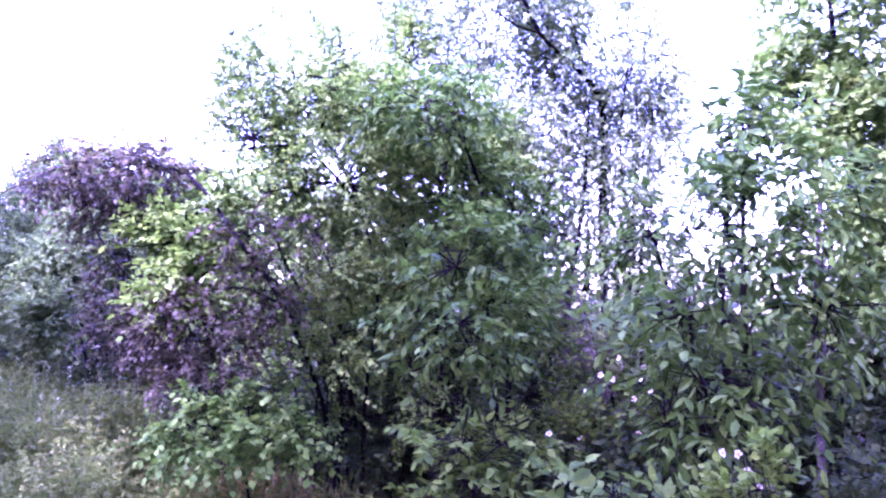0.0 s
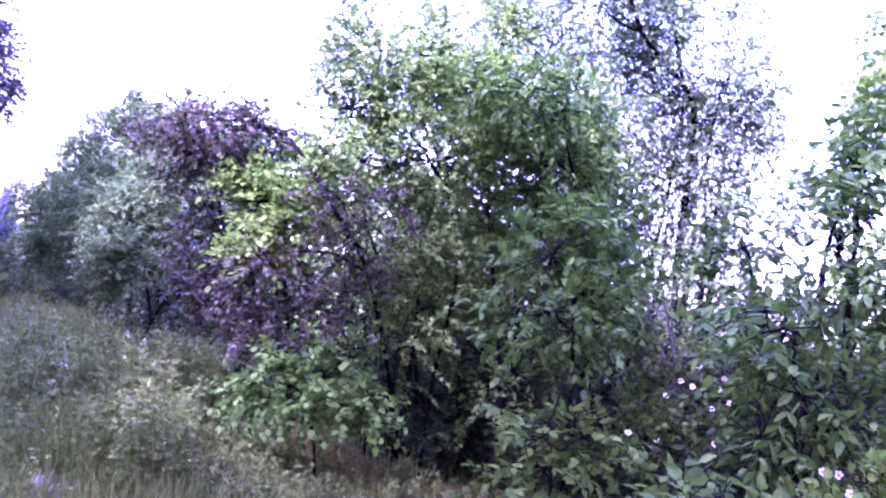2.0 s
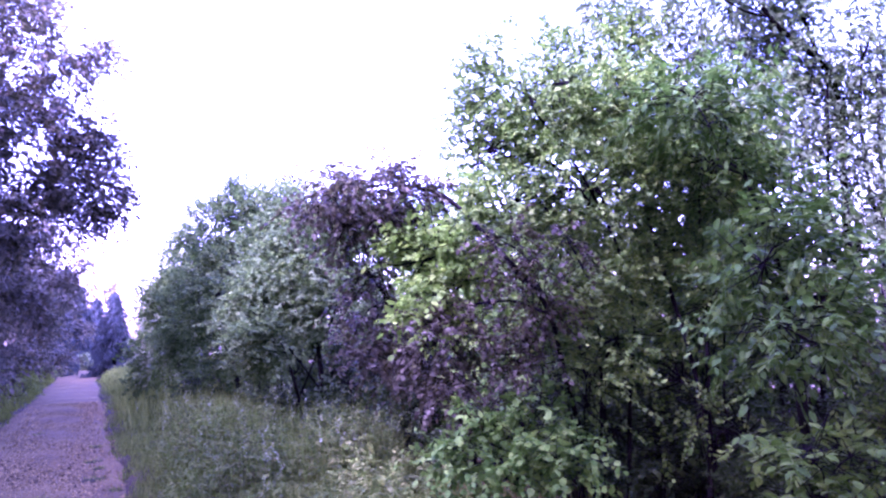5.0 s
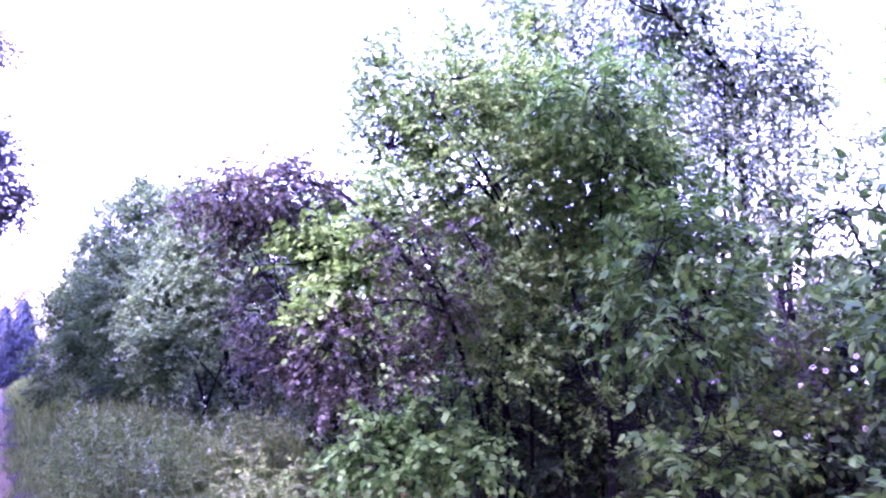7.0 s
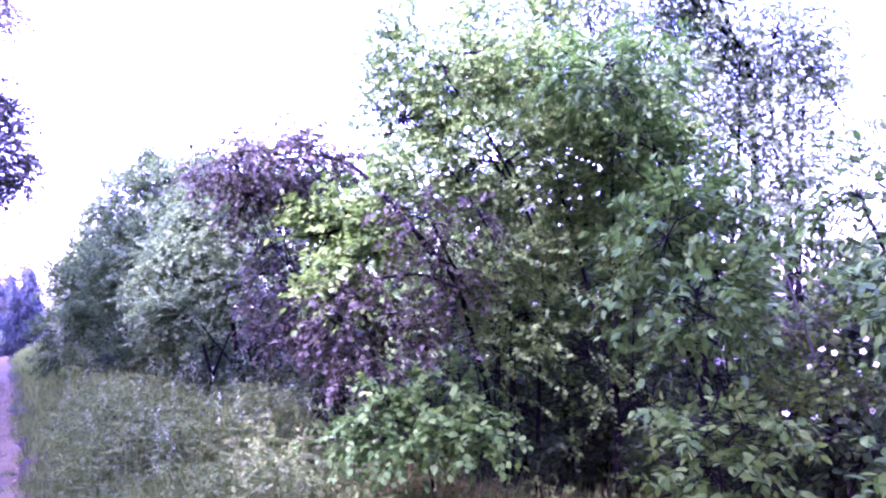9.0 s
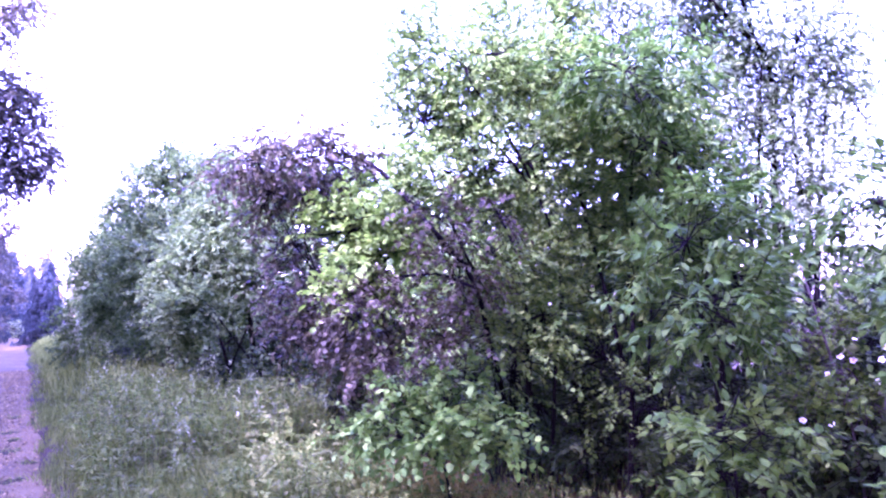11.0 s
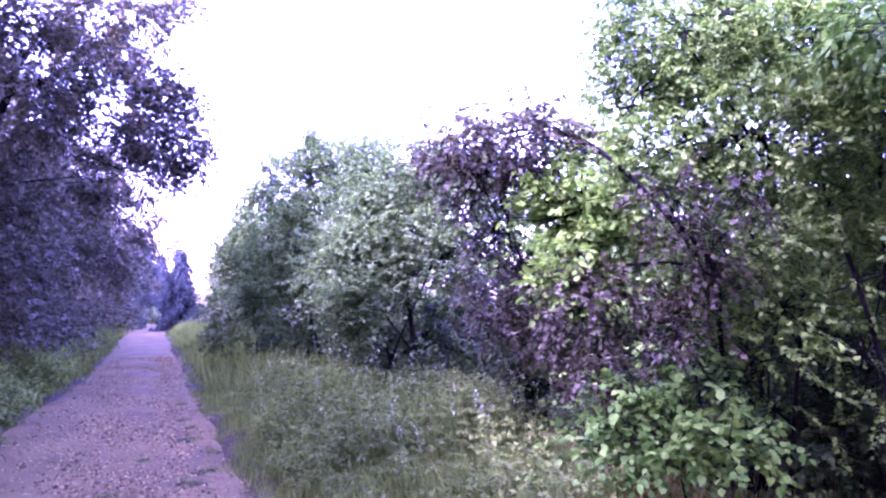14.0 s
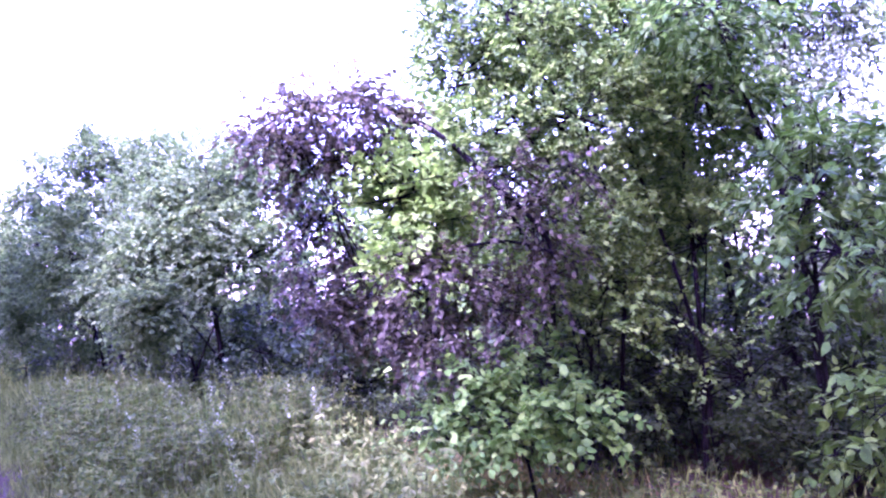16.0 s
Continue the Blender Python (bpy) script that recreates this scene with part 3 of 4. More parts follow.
def right_tree():
    stems = [
        ([(7.6, 3.0, 0), (7.5, 3.0, 1.6), (7.35, 3.1, 3.2), (7.3, 3.2, 5.0)], 0.09, 0.02),
        ([(5.05, 2.3, 0), (5.02, 2.28, 0.95), (5.0, 2.27, 1.7), (5.08, 2.25, 2.5)], 0.026, 0.016),
    ]
    plant("tall_alder", (7.6, 3.0, 0), "tall leafy tree at the wood's edge", "tree",
          lobes([(7.4, 3.1, 4.6, 0.8, 0.6, 420), (7.2, 3.4, 3.8, 0.55, 0.5, 250), (6.95, 2.9, 2.95, 0.55, 0.65, 380), (6.9, 2.9, 2.0, 0.5, 0.55, 330), (7.7, 2.4, 3.6, 0.8, 0.9, 400), (7.4, 2.2, 2.0, 0.7, 0.8, 330)]),
          LEAF_GREEN, 0.085, 0.85, 8, 0.32, 0.3, full=1, trunks=stems[:1], seed=17)
    pole = thing("dead_sapling", stems[1][0][0], "bare pale dead stem with peeling bark", "tree")
    v, f = tube(curve_through(stems[1][0]) - np.array(stems[1][0][0]), 0.03, 0.014, 8, 0.08, np.random.default_rng(3))
    piece("trunk", v, f, BARK_PALE, pole, smooth=True)
    for top in ([(0.0, 0, 1.6), (-0.15, -0.12, 2.0), (-0.25, -0.2, 2.3)], [(0, 0, 1.0), (0.18, 0.05, 1.4), (0.3, 0.1, 1.6)]):
        v, f = tube(curve_through(top) + np.array([-0.04, -0.03, 0]), 0.012, 0.004, 6)
        piece("limb", v, f, BARK_PALE, pole, smooth=True)


def low_shrubs():
    plant("young_ash_shrub", (3.0, 3.3, 0), "low shrub with broad pointed green leaves", "shrub",
          lobes([(2.78, 3.25, 0.84, 0.24, 0.12, 26), (3.1, 3.25, 0.84, 0.24, 0.12, 26), (2.9, 3.35, 0.64, 0.3, 0.16, 34), (3.2, 3.3, 0.52, 0.3, 0.18, 30)]),
          LEAF_ASH, 0.082, 0.6, 9, 0.22, 0.4, opposite=True, trunks=[([(3.0, 3.3, 0), (2.95, 3.3, 0.4), (2.9, 3.28, 0.7)], 0.014, 0.006)], limb=0.5, single=200, seed=18, clump=0.4)
    plant("elder_shoot", (2.75, 2.0, 0), "low shoot with broad green leaves", "shrub",
          lobes([(2.64, 1.98, 0.86, 0.2, 0.08, 14), (2.85, 2.0, 0.75, 0.2, 0.12, 14)]), LEAF_ASH, 0.09, 0.58, 9, 0.22, 0.4, opposite=True,
          trunks=[([(2.75, 2.0, 0), (2.75, 2.0, 0.4), (2.72, 2.0, 0.75)], 0.012, 0.006)], limb=0.5, single=100, seed=19, clump=0.4)
    plant("sunlit_shrub", (2.4, 5.36, 0), "low shrub with glossy sunlit rounded leaves above dry grass", "shrub",
          lobes([(1.88, 5.64, 0.68, 0.21, 0.1, 35), (2.09, 5.47, 0.77, 0.25, 0.12, 52), (2.34, 5.3, 0.84, 0.23, 0.14, 48), (2.18, 5.38, 0.62, 0.29, 0.11, 52), (2.47, 5.13, 0.69, 0.25, 0.15, 52), (2.05, 5.42, 0.97, 0.13, 0.1, 19),
                 (2.64, 5.08, 0.64, 0.21, 0.14, 35), (2.26, 5.34, 0.54, 0.21, 0.08, 22), (2.52, 5.26, 0.99, 0.17, 0.12, 22)]),
          LEAF_SHINY, 0.062, 0.9, 9, 0.24, 0.45, trunks=[([(2.4, 5.36, 0), (2.34, 5.36, 0.35), (2.24, 5.38, 0.7)], 0.016, 0.006)], limb=0.5, single=220, seed=20, clump=0.4)
    plant("bright_weed", (3.1, 1.6, 0), "bright yellow-green leafy weed", "plant",
          lobes([(3.05, 1.56, 0.92, 0.1, 0.18, 60), (3.12, 1.75, 0.8, 0.1, 0.16, 50), (3.1, 1.65, 0.55, 0.14, 0.2, 50)]), LEAF_YELLOW, 0.05, 0.8, 6, 0.1, 0.1,
          trunks=[([(3.1, 1.6, 0), (3.09, 1.6, 0.4), (3.07, 1.58, 0.8)], 0.008, 0.004)], limb=0.3, single=80, seed=21)


def rose_bush():
    root = plant("wild_rose", (4.4, 3.4, 0), "wild rose bush with scattered white flowers", "shrub",
                 lobes([(4.35, 3.5, 1.1, 0.3, 0.22, 130), (4.4, 3.75, 1.33, 0.3, 0.2, 110), (4.35, 3.35, 0.8, 0.28, 0.2, 110), (4.45, 3.95, 1.62, 0.25, 0.23, 90), (3.62, 2.05, 0.8, 0.22, 0.2, 80), (4.05, 3.5, 0.7, 0.4, 0.3, 140)]),
                 LEAF_GREEN, 0.05, 0.75, 7, 0.16, 0.3, opposite=True, bark=BARK_PALE, limb=0.35, single=120, seed=22,
                 trunks=[([(4.4, 3.4, 0), (4.35, 3.45, 0.7), (4.3, 3.6, 1.4), (4.2, 3.7, 1.95)], 0.012, 0.005), ([(4.45, 3.45, 0), (4.55, 3.2, 0.8), (4.5, 3.0, 1.5)], 0.011, 0.005),
                         ([(4.5, 3.4, 0), (4.55, 3.7, 0.9), (4.4, 3.9, 1.6), (4.1, 3.95, 2.0)], 0.011, 0.004)])
    rng = np.random.default_rng(5)
    petal = np.array([(0, 0, 0), (0.5, 0.4, 0.12), (1, 0.22, 0.2), (0.93, 0, 0.16), (1, -0.22, 0.2), (0.5, -0.4, 0.12)]) * 0.023
    shape = mesh_of("petal", petal, np.array([(0, 3, 1), (1, 3, 2), (0, 5, 3), (5, 4, 3)]), PETAL)
    ang = np.linspace(0, 2 * np.pi, 8, endpoint=False)
    disc = np.vstack([np.c_[0.008 * np.cos(ang), 0.008 * np.sin(ang), 0.006 + 0 * ang], [[0, 0, 0.011]]])
    middle = mesh_of("stamens", disc, np.array([(k, (k + 1) % 8, 8) for k in range(8)]), STAMEN)
    calyx = mesh_of("calyx", np.vstack([np.c_[0.006 * np.cos(ang), 0.006 * np.sin(ang), 0 * ang], [[0, 0, -0.02]]]), np.array([((k + 1) % 8, k, 8) for k in range(8)]), LEAF_GREEN)
    for x, y, z in ((4.43, 3.45, 1.33), (4.62, 3.37, 1.26), (4.56, 3.36, 1.18), (4.64, 3.32, 1.09), (4.48, 3.35, 1.04), (4.27, 3.47, 1.21), (4.36, 3.44, 1.18), (4.4, 3.25, 0.82), (3.92, 3.34, 0.82),
                    (4.12, 3.47, 1.1), (3.64, 3.35, 0.87), (3.59, 1.99, 0.96), (3.51, 1.89, 0.9), (3.53, 1.85, 0.83), (3.55, 2.05, 0.96), (4.7, 3.1, 1.42)):
        flower = new("flower", calyx)
        flower.parent = root
        way = Vector((-0.85 + 0.3 * rng.normal(), -0.55 + 0.3 * rng.normal(), 0.45 + 0.3 * rng.normal()))
        m = way.to_track_quat("Z", "Y").to_matrix().to_4x4()
        m.translation = Vector((x - 4.4 - 0.1, y - 3.4 - 0.07, z))
        flower.matrix_basis = m
        tagged(flower, "white five-petalled rose flower")
        for k in range(5):
            ob = new("petal", shape)
            ob.parent = flower
            ob.matrix_basis = pose(0, 0, 0, 0, rng.normal() * 8 - 4, 72 * k + rng.normal() * 6)
        ob = new("stamens", middle)
        ob.parent = flower


purple_plum()
green_thicket_tree()
yellow_sapling()
box_elder()
tall_willow()
ash_sapling()
right_tree()
low_shrubs()
rose_bush()


# ---- the belt of trees further along on the right, and behind ----
def straight(x, y, h, lean=(0.1, 0.1), r=0.07):
    return [([(x, y, 0), (x + lean[0] * 0.3, y + lean[1] * 0.3, h * 0.4), (x + lean[0], y + lean[1], h)], r, r * 0.25)]


def belt():
    rows = [
        ("hazel_tree", (2.6, 11.1), "grey-green rounded tree in the roadside belt", LEAF_GREY,
         [(2.3, 11.0, 2.7, 0.7, 0.6, 360), (1.75, 11.3, 2.3, 0.55, 0.7, 300), (1.85, 10.7, 1.6, 0.55, 0.5, 240), (2.6, 10.4, 2.1, 0.6, 0.55, 300), (2.5, 11.2, 3.3, 0.55, 0.4, 240), (3.3, 10.6, 2.9, 0.7, 0.6, 300)], 0.1, 31),
        ("hazel_tree", (3.4, 13.9), "grey-green rounded tree in the roadside belt", LEAF_GREY,
         [(3.2, 13.6, 3.8, 1.05, 0.95, 560), (2.4, 13.0, 2.7, 0.9, 0.9, 460), (2.4, 13.8, 2.0, 0.9, 0.6, 260)], 0.11, 32),
        ("willow_tree", (2.7, 16.4), "silvery grey-green willow in the roadside belt", LEAF_GREY,
         [(2.5, 16.1, 3.7, 1.0, 1.2, 520), (1.7, 15.6, 2.6, 0.9, 1.0, 420), (1.8, 16.2, 1.7, 0.9, 0.8, 300), (2.55, 16.1, 4.5, 0.8, 0.6, 180)], 0.12, 33),
        ("willow_tree", (2.2, 20.4), "silvery grey-green willow in the roadside belt", LEAF_GREY,
         [(1.9, 20.2, 3.3, 1.0, 1.4, 460), (1.2, 19.0, 2.2, 0.8, 1.2, 340), (1.3, 19.5, 1.2, 0.9, 0.9, 260), (1.9, 19.4, 4.4, 0.7, 0.6, 150)], 0.13, 34),
        ("pale_shrub", (1.8, 26.5), "pale green shrub at the verge", LEAF_PALE,
         [(2.0, 26.6, 2.6, 0.9, 1.4, 360), (1.55, 24.6, 1.5, 0.75, 1.1, 320), (1.3, 23.8, 0.6, 0.5, 0.5, 140), (2.1, 26.5, 4.2, 0.7, 0.8, 140)], 0.13, 35),
        ("pale_shrub", (2.7, 33.5), "pale green shrub at the verge", LEAF_PALE, [(2.7, 33, 2.6, 1.2, 1.5, 300), (2.2, 32, 1.2, 0.9, 1.1, 220)], 0.15, 36),
    ]
    for name, (x, y), label, mat, rows_, leaf, seed in rows:
        plant(name, (x, y, 0), label, "tree", lobes(rows_, 1.0, 1.3), mat, leaf * 0.68, 0.8, 14, 0.36, 0.35, full=False, clump=0.2, trunks=[straight(x + dx, y + dy, rows_[k % len(rows_)][2], (rows_[k % len(rows_)][0] - x - dx, rows_[k % len(rows_)][1] - y - dy), r)[0] for k, (dx, dy, r) in enumerate(((0, 0, 0.06), (-0.35, -0.3, 0.035), (0.3, -0.25, 0.03), (-0.6, 0.1, 0.03)))], seed=seed, twig_share=0.15, group="roadside belt")
    back = plant("wood_tree", (0, 0, 0), "dark green tree of the wood; unseen ones only block sky light", "tree",
                 lobes([(0, 0, 2.9, 1.1, 0.9, 200), (0.6, 0.4, 1.9, 0.9, 0.8, 160), (-0.6, -0.3, 1.7, 0.9, 0.8, 150), (0, 0.2, 0.9, 1.1, 0.7, 140)]),
                 LEAF_GREEN, 0.125, 0.8, 8, 0.36, 0.3, full=False, trunks=straight(0, 0, 2.9, (0.05, 0)), seed=41, twig_share=0.1, group="wood behind the verge")
    # Those with y below -1 are unseen, added to block sky light.
    spots = [(5.6, 7.2, 0.58), (5.2, 9.4, 0.8), (7.6, 8.2, 0.62), (6.4, 11.6, 1.0), (5.6, 14.5, 1.15), (5.0, 18.5, 1.25), (4.6, 23.5, 1.3), (8.2, 5.2, 0.55), (9.5, 3.0, 0.6), (9.0, 0.4, 0.95), (6.4, 0.2, 0.75),
             (10.5, 8.0, 0.75), (4.6, 29.5, 1.4), (4.4, 36.5, 1.6), (4.0, 44.0, 1.7), (6.8, -3.2, 1.9), (6.2, -1.6, 2.9), (4.4, -3.6, 2.8), (10.2, -1.6, 1.8), (12.6, 5.8, 1.5), (13.6, 3.4, 1.5), (7.0, 7.0, 0.75), (6.2, 9.2, 0.9), (4.4, 7.7, 1.02), (5.1, 6.7, 1.0), (6.1, 7.9, 1.12)]
    for k, (x, y, s) in enumerate(spots):
        m = pose(x + float(veer(y)), y, 0, 0, 0, 67 * k)
        if k == 0:
            back.matrix_basis = m @ Matrix.Scale(s, 4)
        else:
            copy = copy_thing(back, m)
            copy.scale = (s, s, s)


def undergrowth():
    # Shrubs added where only dark shade lies under the trees.
    shrub = plant("undergrowth_shrub", (0, 0, 0), "added undergrowth beneath the trees, shade in its leaf colour", "shrub",
                  lobes([(0, 0, 0.75, 0.6, 0.5, 90), (0.4, 0.4, 0.5, 0.5, 0.4, 70), (-0.35, -0.4, 0.5, 0.5, 0.4, 70), (0.1, 0, 1.25, 0.45, 0.4, 60)]), LEAF_SHADED, 0.08, 0.8, 8, 0.28, 0.3, full=False,
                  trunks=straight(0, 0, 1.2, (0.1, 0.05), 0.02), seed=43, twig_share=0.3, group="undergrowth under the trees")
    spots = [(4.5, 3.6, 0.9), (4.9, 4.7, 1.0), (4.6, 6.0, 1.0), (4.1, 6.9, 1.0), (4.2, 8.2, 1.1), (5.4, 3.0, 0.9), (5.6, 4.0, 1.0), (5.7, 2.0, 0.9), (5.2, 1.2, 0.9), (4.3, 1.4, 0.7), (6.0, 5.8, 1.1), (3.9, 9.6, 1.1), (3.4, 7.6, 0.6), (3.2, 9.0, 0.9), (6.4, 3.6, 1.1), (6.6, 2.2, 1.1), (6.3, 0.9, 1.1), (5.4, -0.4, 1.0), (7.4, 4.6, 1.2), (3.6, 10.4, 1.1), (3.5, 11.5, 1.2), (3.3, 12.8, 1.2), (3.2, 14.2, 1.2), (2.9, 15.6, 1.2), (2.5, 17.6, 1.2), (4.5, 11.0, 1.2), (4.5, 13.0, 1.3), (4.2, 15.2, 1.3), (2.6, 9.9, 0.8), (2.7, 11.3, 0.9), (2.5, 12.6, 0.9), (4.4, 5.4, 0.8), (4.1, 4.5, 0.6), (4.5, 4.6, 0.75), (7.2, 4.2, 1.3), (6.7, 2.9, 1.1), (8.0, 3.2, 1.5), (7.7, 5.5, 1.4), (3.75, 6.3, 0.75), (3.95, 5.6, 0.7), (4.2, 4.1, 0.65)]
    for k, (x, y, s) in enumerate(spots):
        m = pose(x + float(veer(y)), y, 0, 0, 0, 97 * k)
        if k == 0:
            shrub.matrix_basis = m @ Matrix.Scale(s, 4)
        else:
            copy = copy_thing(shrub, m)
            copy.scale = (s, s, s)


belt()
undergrowth()


# ---- left side ----
def left_row():
    plant("overhanging_lime", (-4.3, 15.8, 0), "tall dusky tree whose crown overhangs the path", "tree",
          lobes([(-1.5, 16.0, 5.4, 1.2, 1.15, 560), (-0.62, 16.0, 4.75, 0.62, 0.95, 290), (-1.4, 16.0, 7.4, 1.3, 0.8, 300), (-3.0, 13.5, 7.0, 1.5, 1.0, 320), (-1.35, 15.8, 4.0, 0.9, 0.8, 300), (-2.6, 14.5, 5.2, 1.1, 0.9, 460), (-3.4, 15.5, 6.6, 1.6, 1.0, 420), (-1.55, 16.2, 6.6, 1.0, 0.7, 300), (-3.3, 15.5, 3.2, 0.8, 1.0, 340), (-3.6, 15.0, 1.8, 0.8, 0.9, 300)]),
          LEAF_DUSK, 0.1, 0.72, 13, 0.46, 0.6, full=False, clump=0.19, trunks=[([(-4.3, 15.8, 0), (-4.1, 15.8, 2.0), (-3.6, 15.8, 4.0), (-3.0, 15.8, 6.0)], 0.16, 0.04)], seed=51, twig_share=0.15)
    plant("row_lime", (-4.2, 24.0, 0), "tall dusky tree leaning over the path", "tree",
          lobes([(-1.75, 23.6, 3.9, 1.1, 1.1, 440), (-2.5, 24.2, 5.1, 1.3, 1.0, 380), (-1.8, 22.0, 2.8, 0.8, 0.9, 300), (-2.1, 26.0, 3.2, 1.0, 1.1, 320), (-3.4, 21.0, 4.2, 1.1, 1.1, 360)]),
          LEAF_DUSK, 0.1, 0.7, 11, 0.46, 0.6, full=False, clump=0.19, trunks=[([(-4.2, 24.0, 0), (-4.0, 24, 2.0), (-3.4, 24, 4.6)], 0.14, 0.04)], seed=52, twig_share=0.15)
    for k, (x, y, h, wide, low) in enumerate(((-4.3, 10.0, 9.0, 1.75, 0.3), (-4.4, 12.6, 9.5, 1.75, 0.3), (0.75, 46.5, 5.0, 1.9, 0.1), (-3.9, 20.0, 5.5, 1.5, 0.2), (-3.6, 24.5, 5.0, 1.5, 0.2), (-2.8, 50.0, 6.5, 1.7, 0.1), (-2.6, 58.0, 7.0, 1.8, 0.1), (-2.2, 63.0, 8.0, 2.4, 0.1), (-1.2, 67.0, 7.0, 2.4, 0.1), (0.0, 70.0, 6.0, 2.4, 0.1))):
        hanging_conifer((x, y, 0), h, wide, low, 60 + k, NEEDLE_SHADED if y > 40 else NEEDLE, 0.24 if y > 40 else 0.11)
    lime = plant("hedge_tree", (0, 0, 0), "dusky tree in the dark row along the path; one unseen adds shade", "tree",
                 lobes([(0, 0, 3.0, 1.2, 1.0, 210), (0.5, 0.3, 1.9, 1.0, 0.9, 170), (-0.4, -0.5, 1.8, 1.0, 0.8, 150), (0.2, 0, 0.9, 1.2, 0.7, 150), (0, 0.2, 4.0, 0.9, 0.8, 130)]),
                 LEAF_DUSK, 0.12, 0.7, 10, 0.44, 0.6, full=False, clump=0.19, trunks=straight(0, 0, 3.6, (0.1, 0), 0.1), seed=71, twig_share=0.1, group="dark row along the path")
    # The one at (-5.7, 2.4) is unseen, added to shade the verge weeds.
    spots = [(-4.2, 18.0, 1.15), (-4.2, 20.6, 1.2), (-3.8, 28.0, 1.5), (-3.6, 32.0, 1.5), (-3.4, 38.0, 1.5), (-3.3, 45.0, 1.3), (-2.4, 54.0, 1.35), (-6.5, 13.5, 1.7), (-6.5, 18.5, 1.6), (-6.3, 25.0, 1.5),
             (-6.4, 33.0, 1.5), (0.6, 84.0, 1.8), (-6.8, 6.5, 1.2), (-5.7, 2.4, 1.7), (-2.0, -9.0, 1.4), (1.8, -9.5, 1.4)]
    for k, (x, y, s) in enumerate(spots):
        m = pose(x + float(veer(y)), y, 0, 0, 0, 83 * k)
        if k == 0:
            lime.matrix_basis = m @ Matrix.Scale(s, 4)
        else:
            copy = copy_thing(lime, m)
            copy.scale = (s, s, s)
    # Added poplars, the near ones unseen: they shade path, verge and thicket.
    poplar = plant("row_poplar", (0, 0, 0), "tall dusky poplar added to keep sun off path and verge", "tree",
                   lobes([(0, 0, 3.0, 1.2, 1.0, 220), (0.5, 0.3, 1.9, 1.0, 0.9, 140), (-0.4, -0.5, 1.8, 1.0, 0.8, 140), (0, 0.2, 4.0, 0.9, 0.8, 200)]),
                   LEAF_DUSK, 0.13, 0.85, 11, 0.4, 0.35, full=False, trunks=straight(0, 0, 3.6, (0.1, 0), 0.07), seed=72, twig_share=0.0, group="tall row behind the path")
    spots = [(-5.4, 0.2, 2.45), (-5.6, 5.75, 1.95), (-6.8, 8.4, 2.2), (-5.4, -3.9, 2.9), (-5.4, -7.8, 2.5), (-8.5, 12.5, 2.4), (-8.5, 18.0, 2.4), (-8.5, 22.5, 2.4), (-8.5, 27.0, 2.4), (-8.5, 34.0, 2.6), (-8.5, 42.0, 2.6), (-8.5, 50.0, 2.6), (-8.0, 59.0, 2.6)]
    for k, (x, y, s) in enumerate(spots):
        m = pose(x + float(veer(y)), y, 0, 0, 0, 71 * k)
        if k == 0:
            poplar.matrix_basis = m @ Matrix.Diagonal((s, 0.6 * s, 1.12 * s, 1))
        else:
            copy = copy_thing(poplar, m)
            copy.scale = (s, s, s)
    bush = plant("nettle_bush", (0, 0, 0), "bushy green nettles at the path's edge", "shrub",
                 lobes([(0, 0, 0.55, 0.5, 0.4, 170), (0.25, 0.5, 0.4, 0.45, 0.32, 130), (-0.2, -0.5, 0.4, 0.45, 0.32, 130)]), LEAF_NETTLE, 0.07, 0.7, 7, 0.25, 0.2, full=False, limbs=False, seed=81, twig_share=0.2, group="nettles along the path")
    spots = [(-3.35, 8.6, 1.1), (-3.4, 9.9, 1.2), (-3.3, 11.2, 0.9), (-3.25, 12.6, 0.95), (-3.1, 14.2, 0.9), (-3.0, 15.8, 1.0), (-3.05, 17.4, 0.8), (-3.0, 19.2, 0.8), (-3.0, 21.5, 0.9), (-3.0, 24.5, 0.9), (-2.9, 28.0, 1.0), (-2.8, 33.0, 1.1), (-2.6, 39.0, 1.1), (-3.5, 6.8, 1.1), (-3.5, 4.6, 1.1)]
    for k, (x, y, s) in enumerate(spots):
        m = pose(x + float(veer(y)), y, 0, 0, 0, 51 * k)
        if k == 0:
            bush.matrix_basis = m @ Matrix.Scale(s, 4)
        else:
            copy = copy_thing(bush, m)
            copy.scale = (s, s, s)


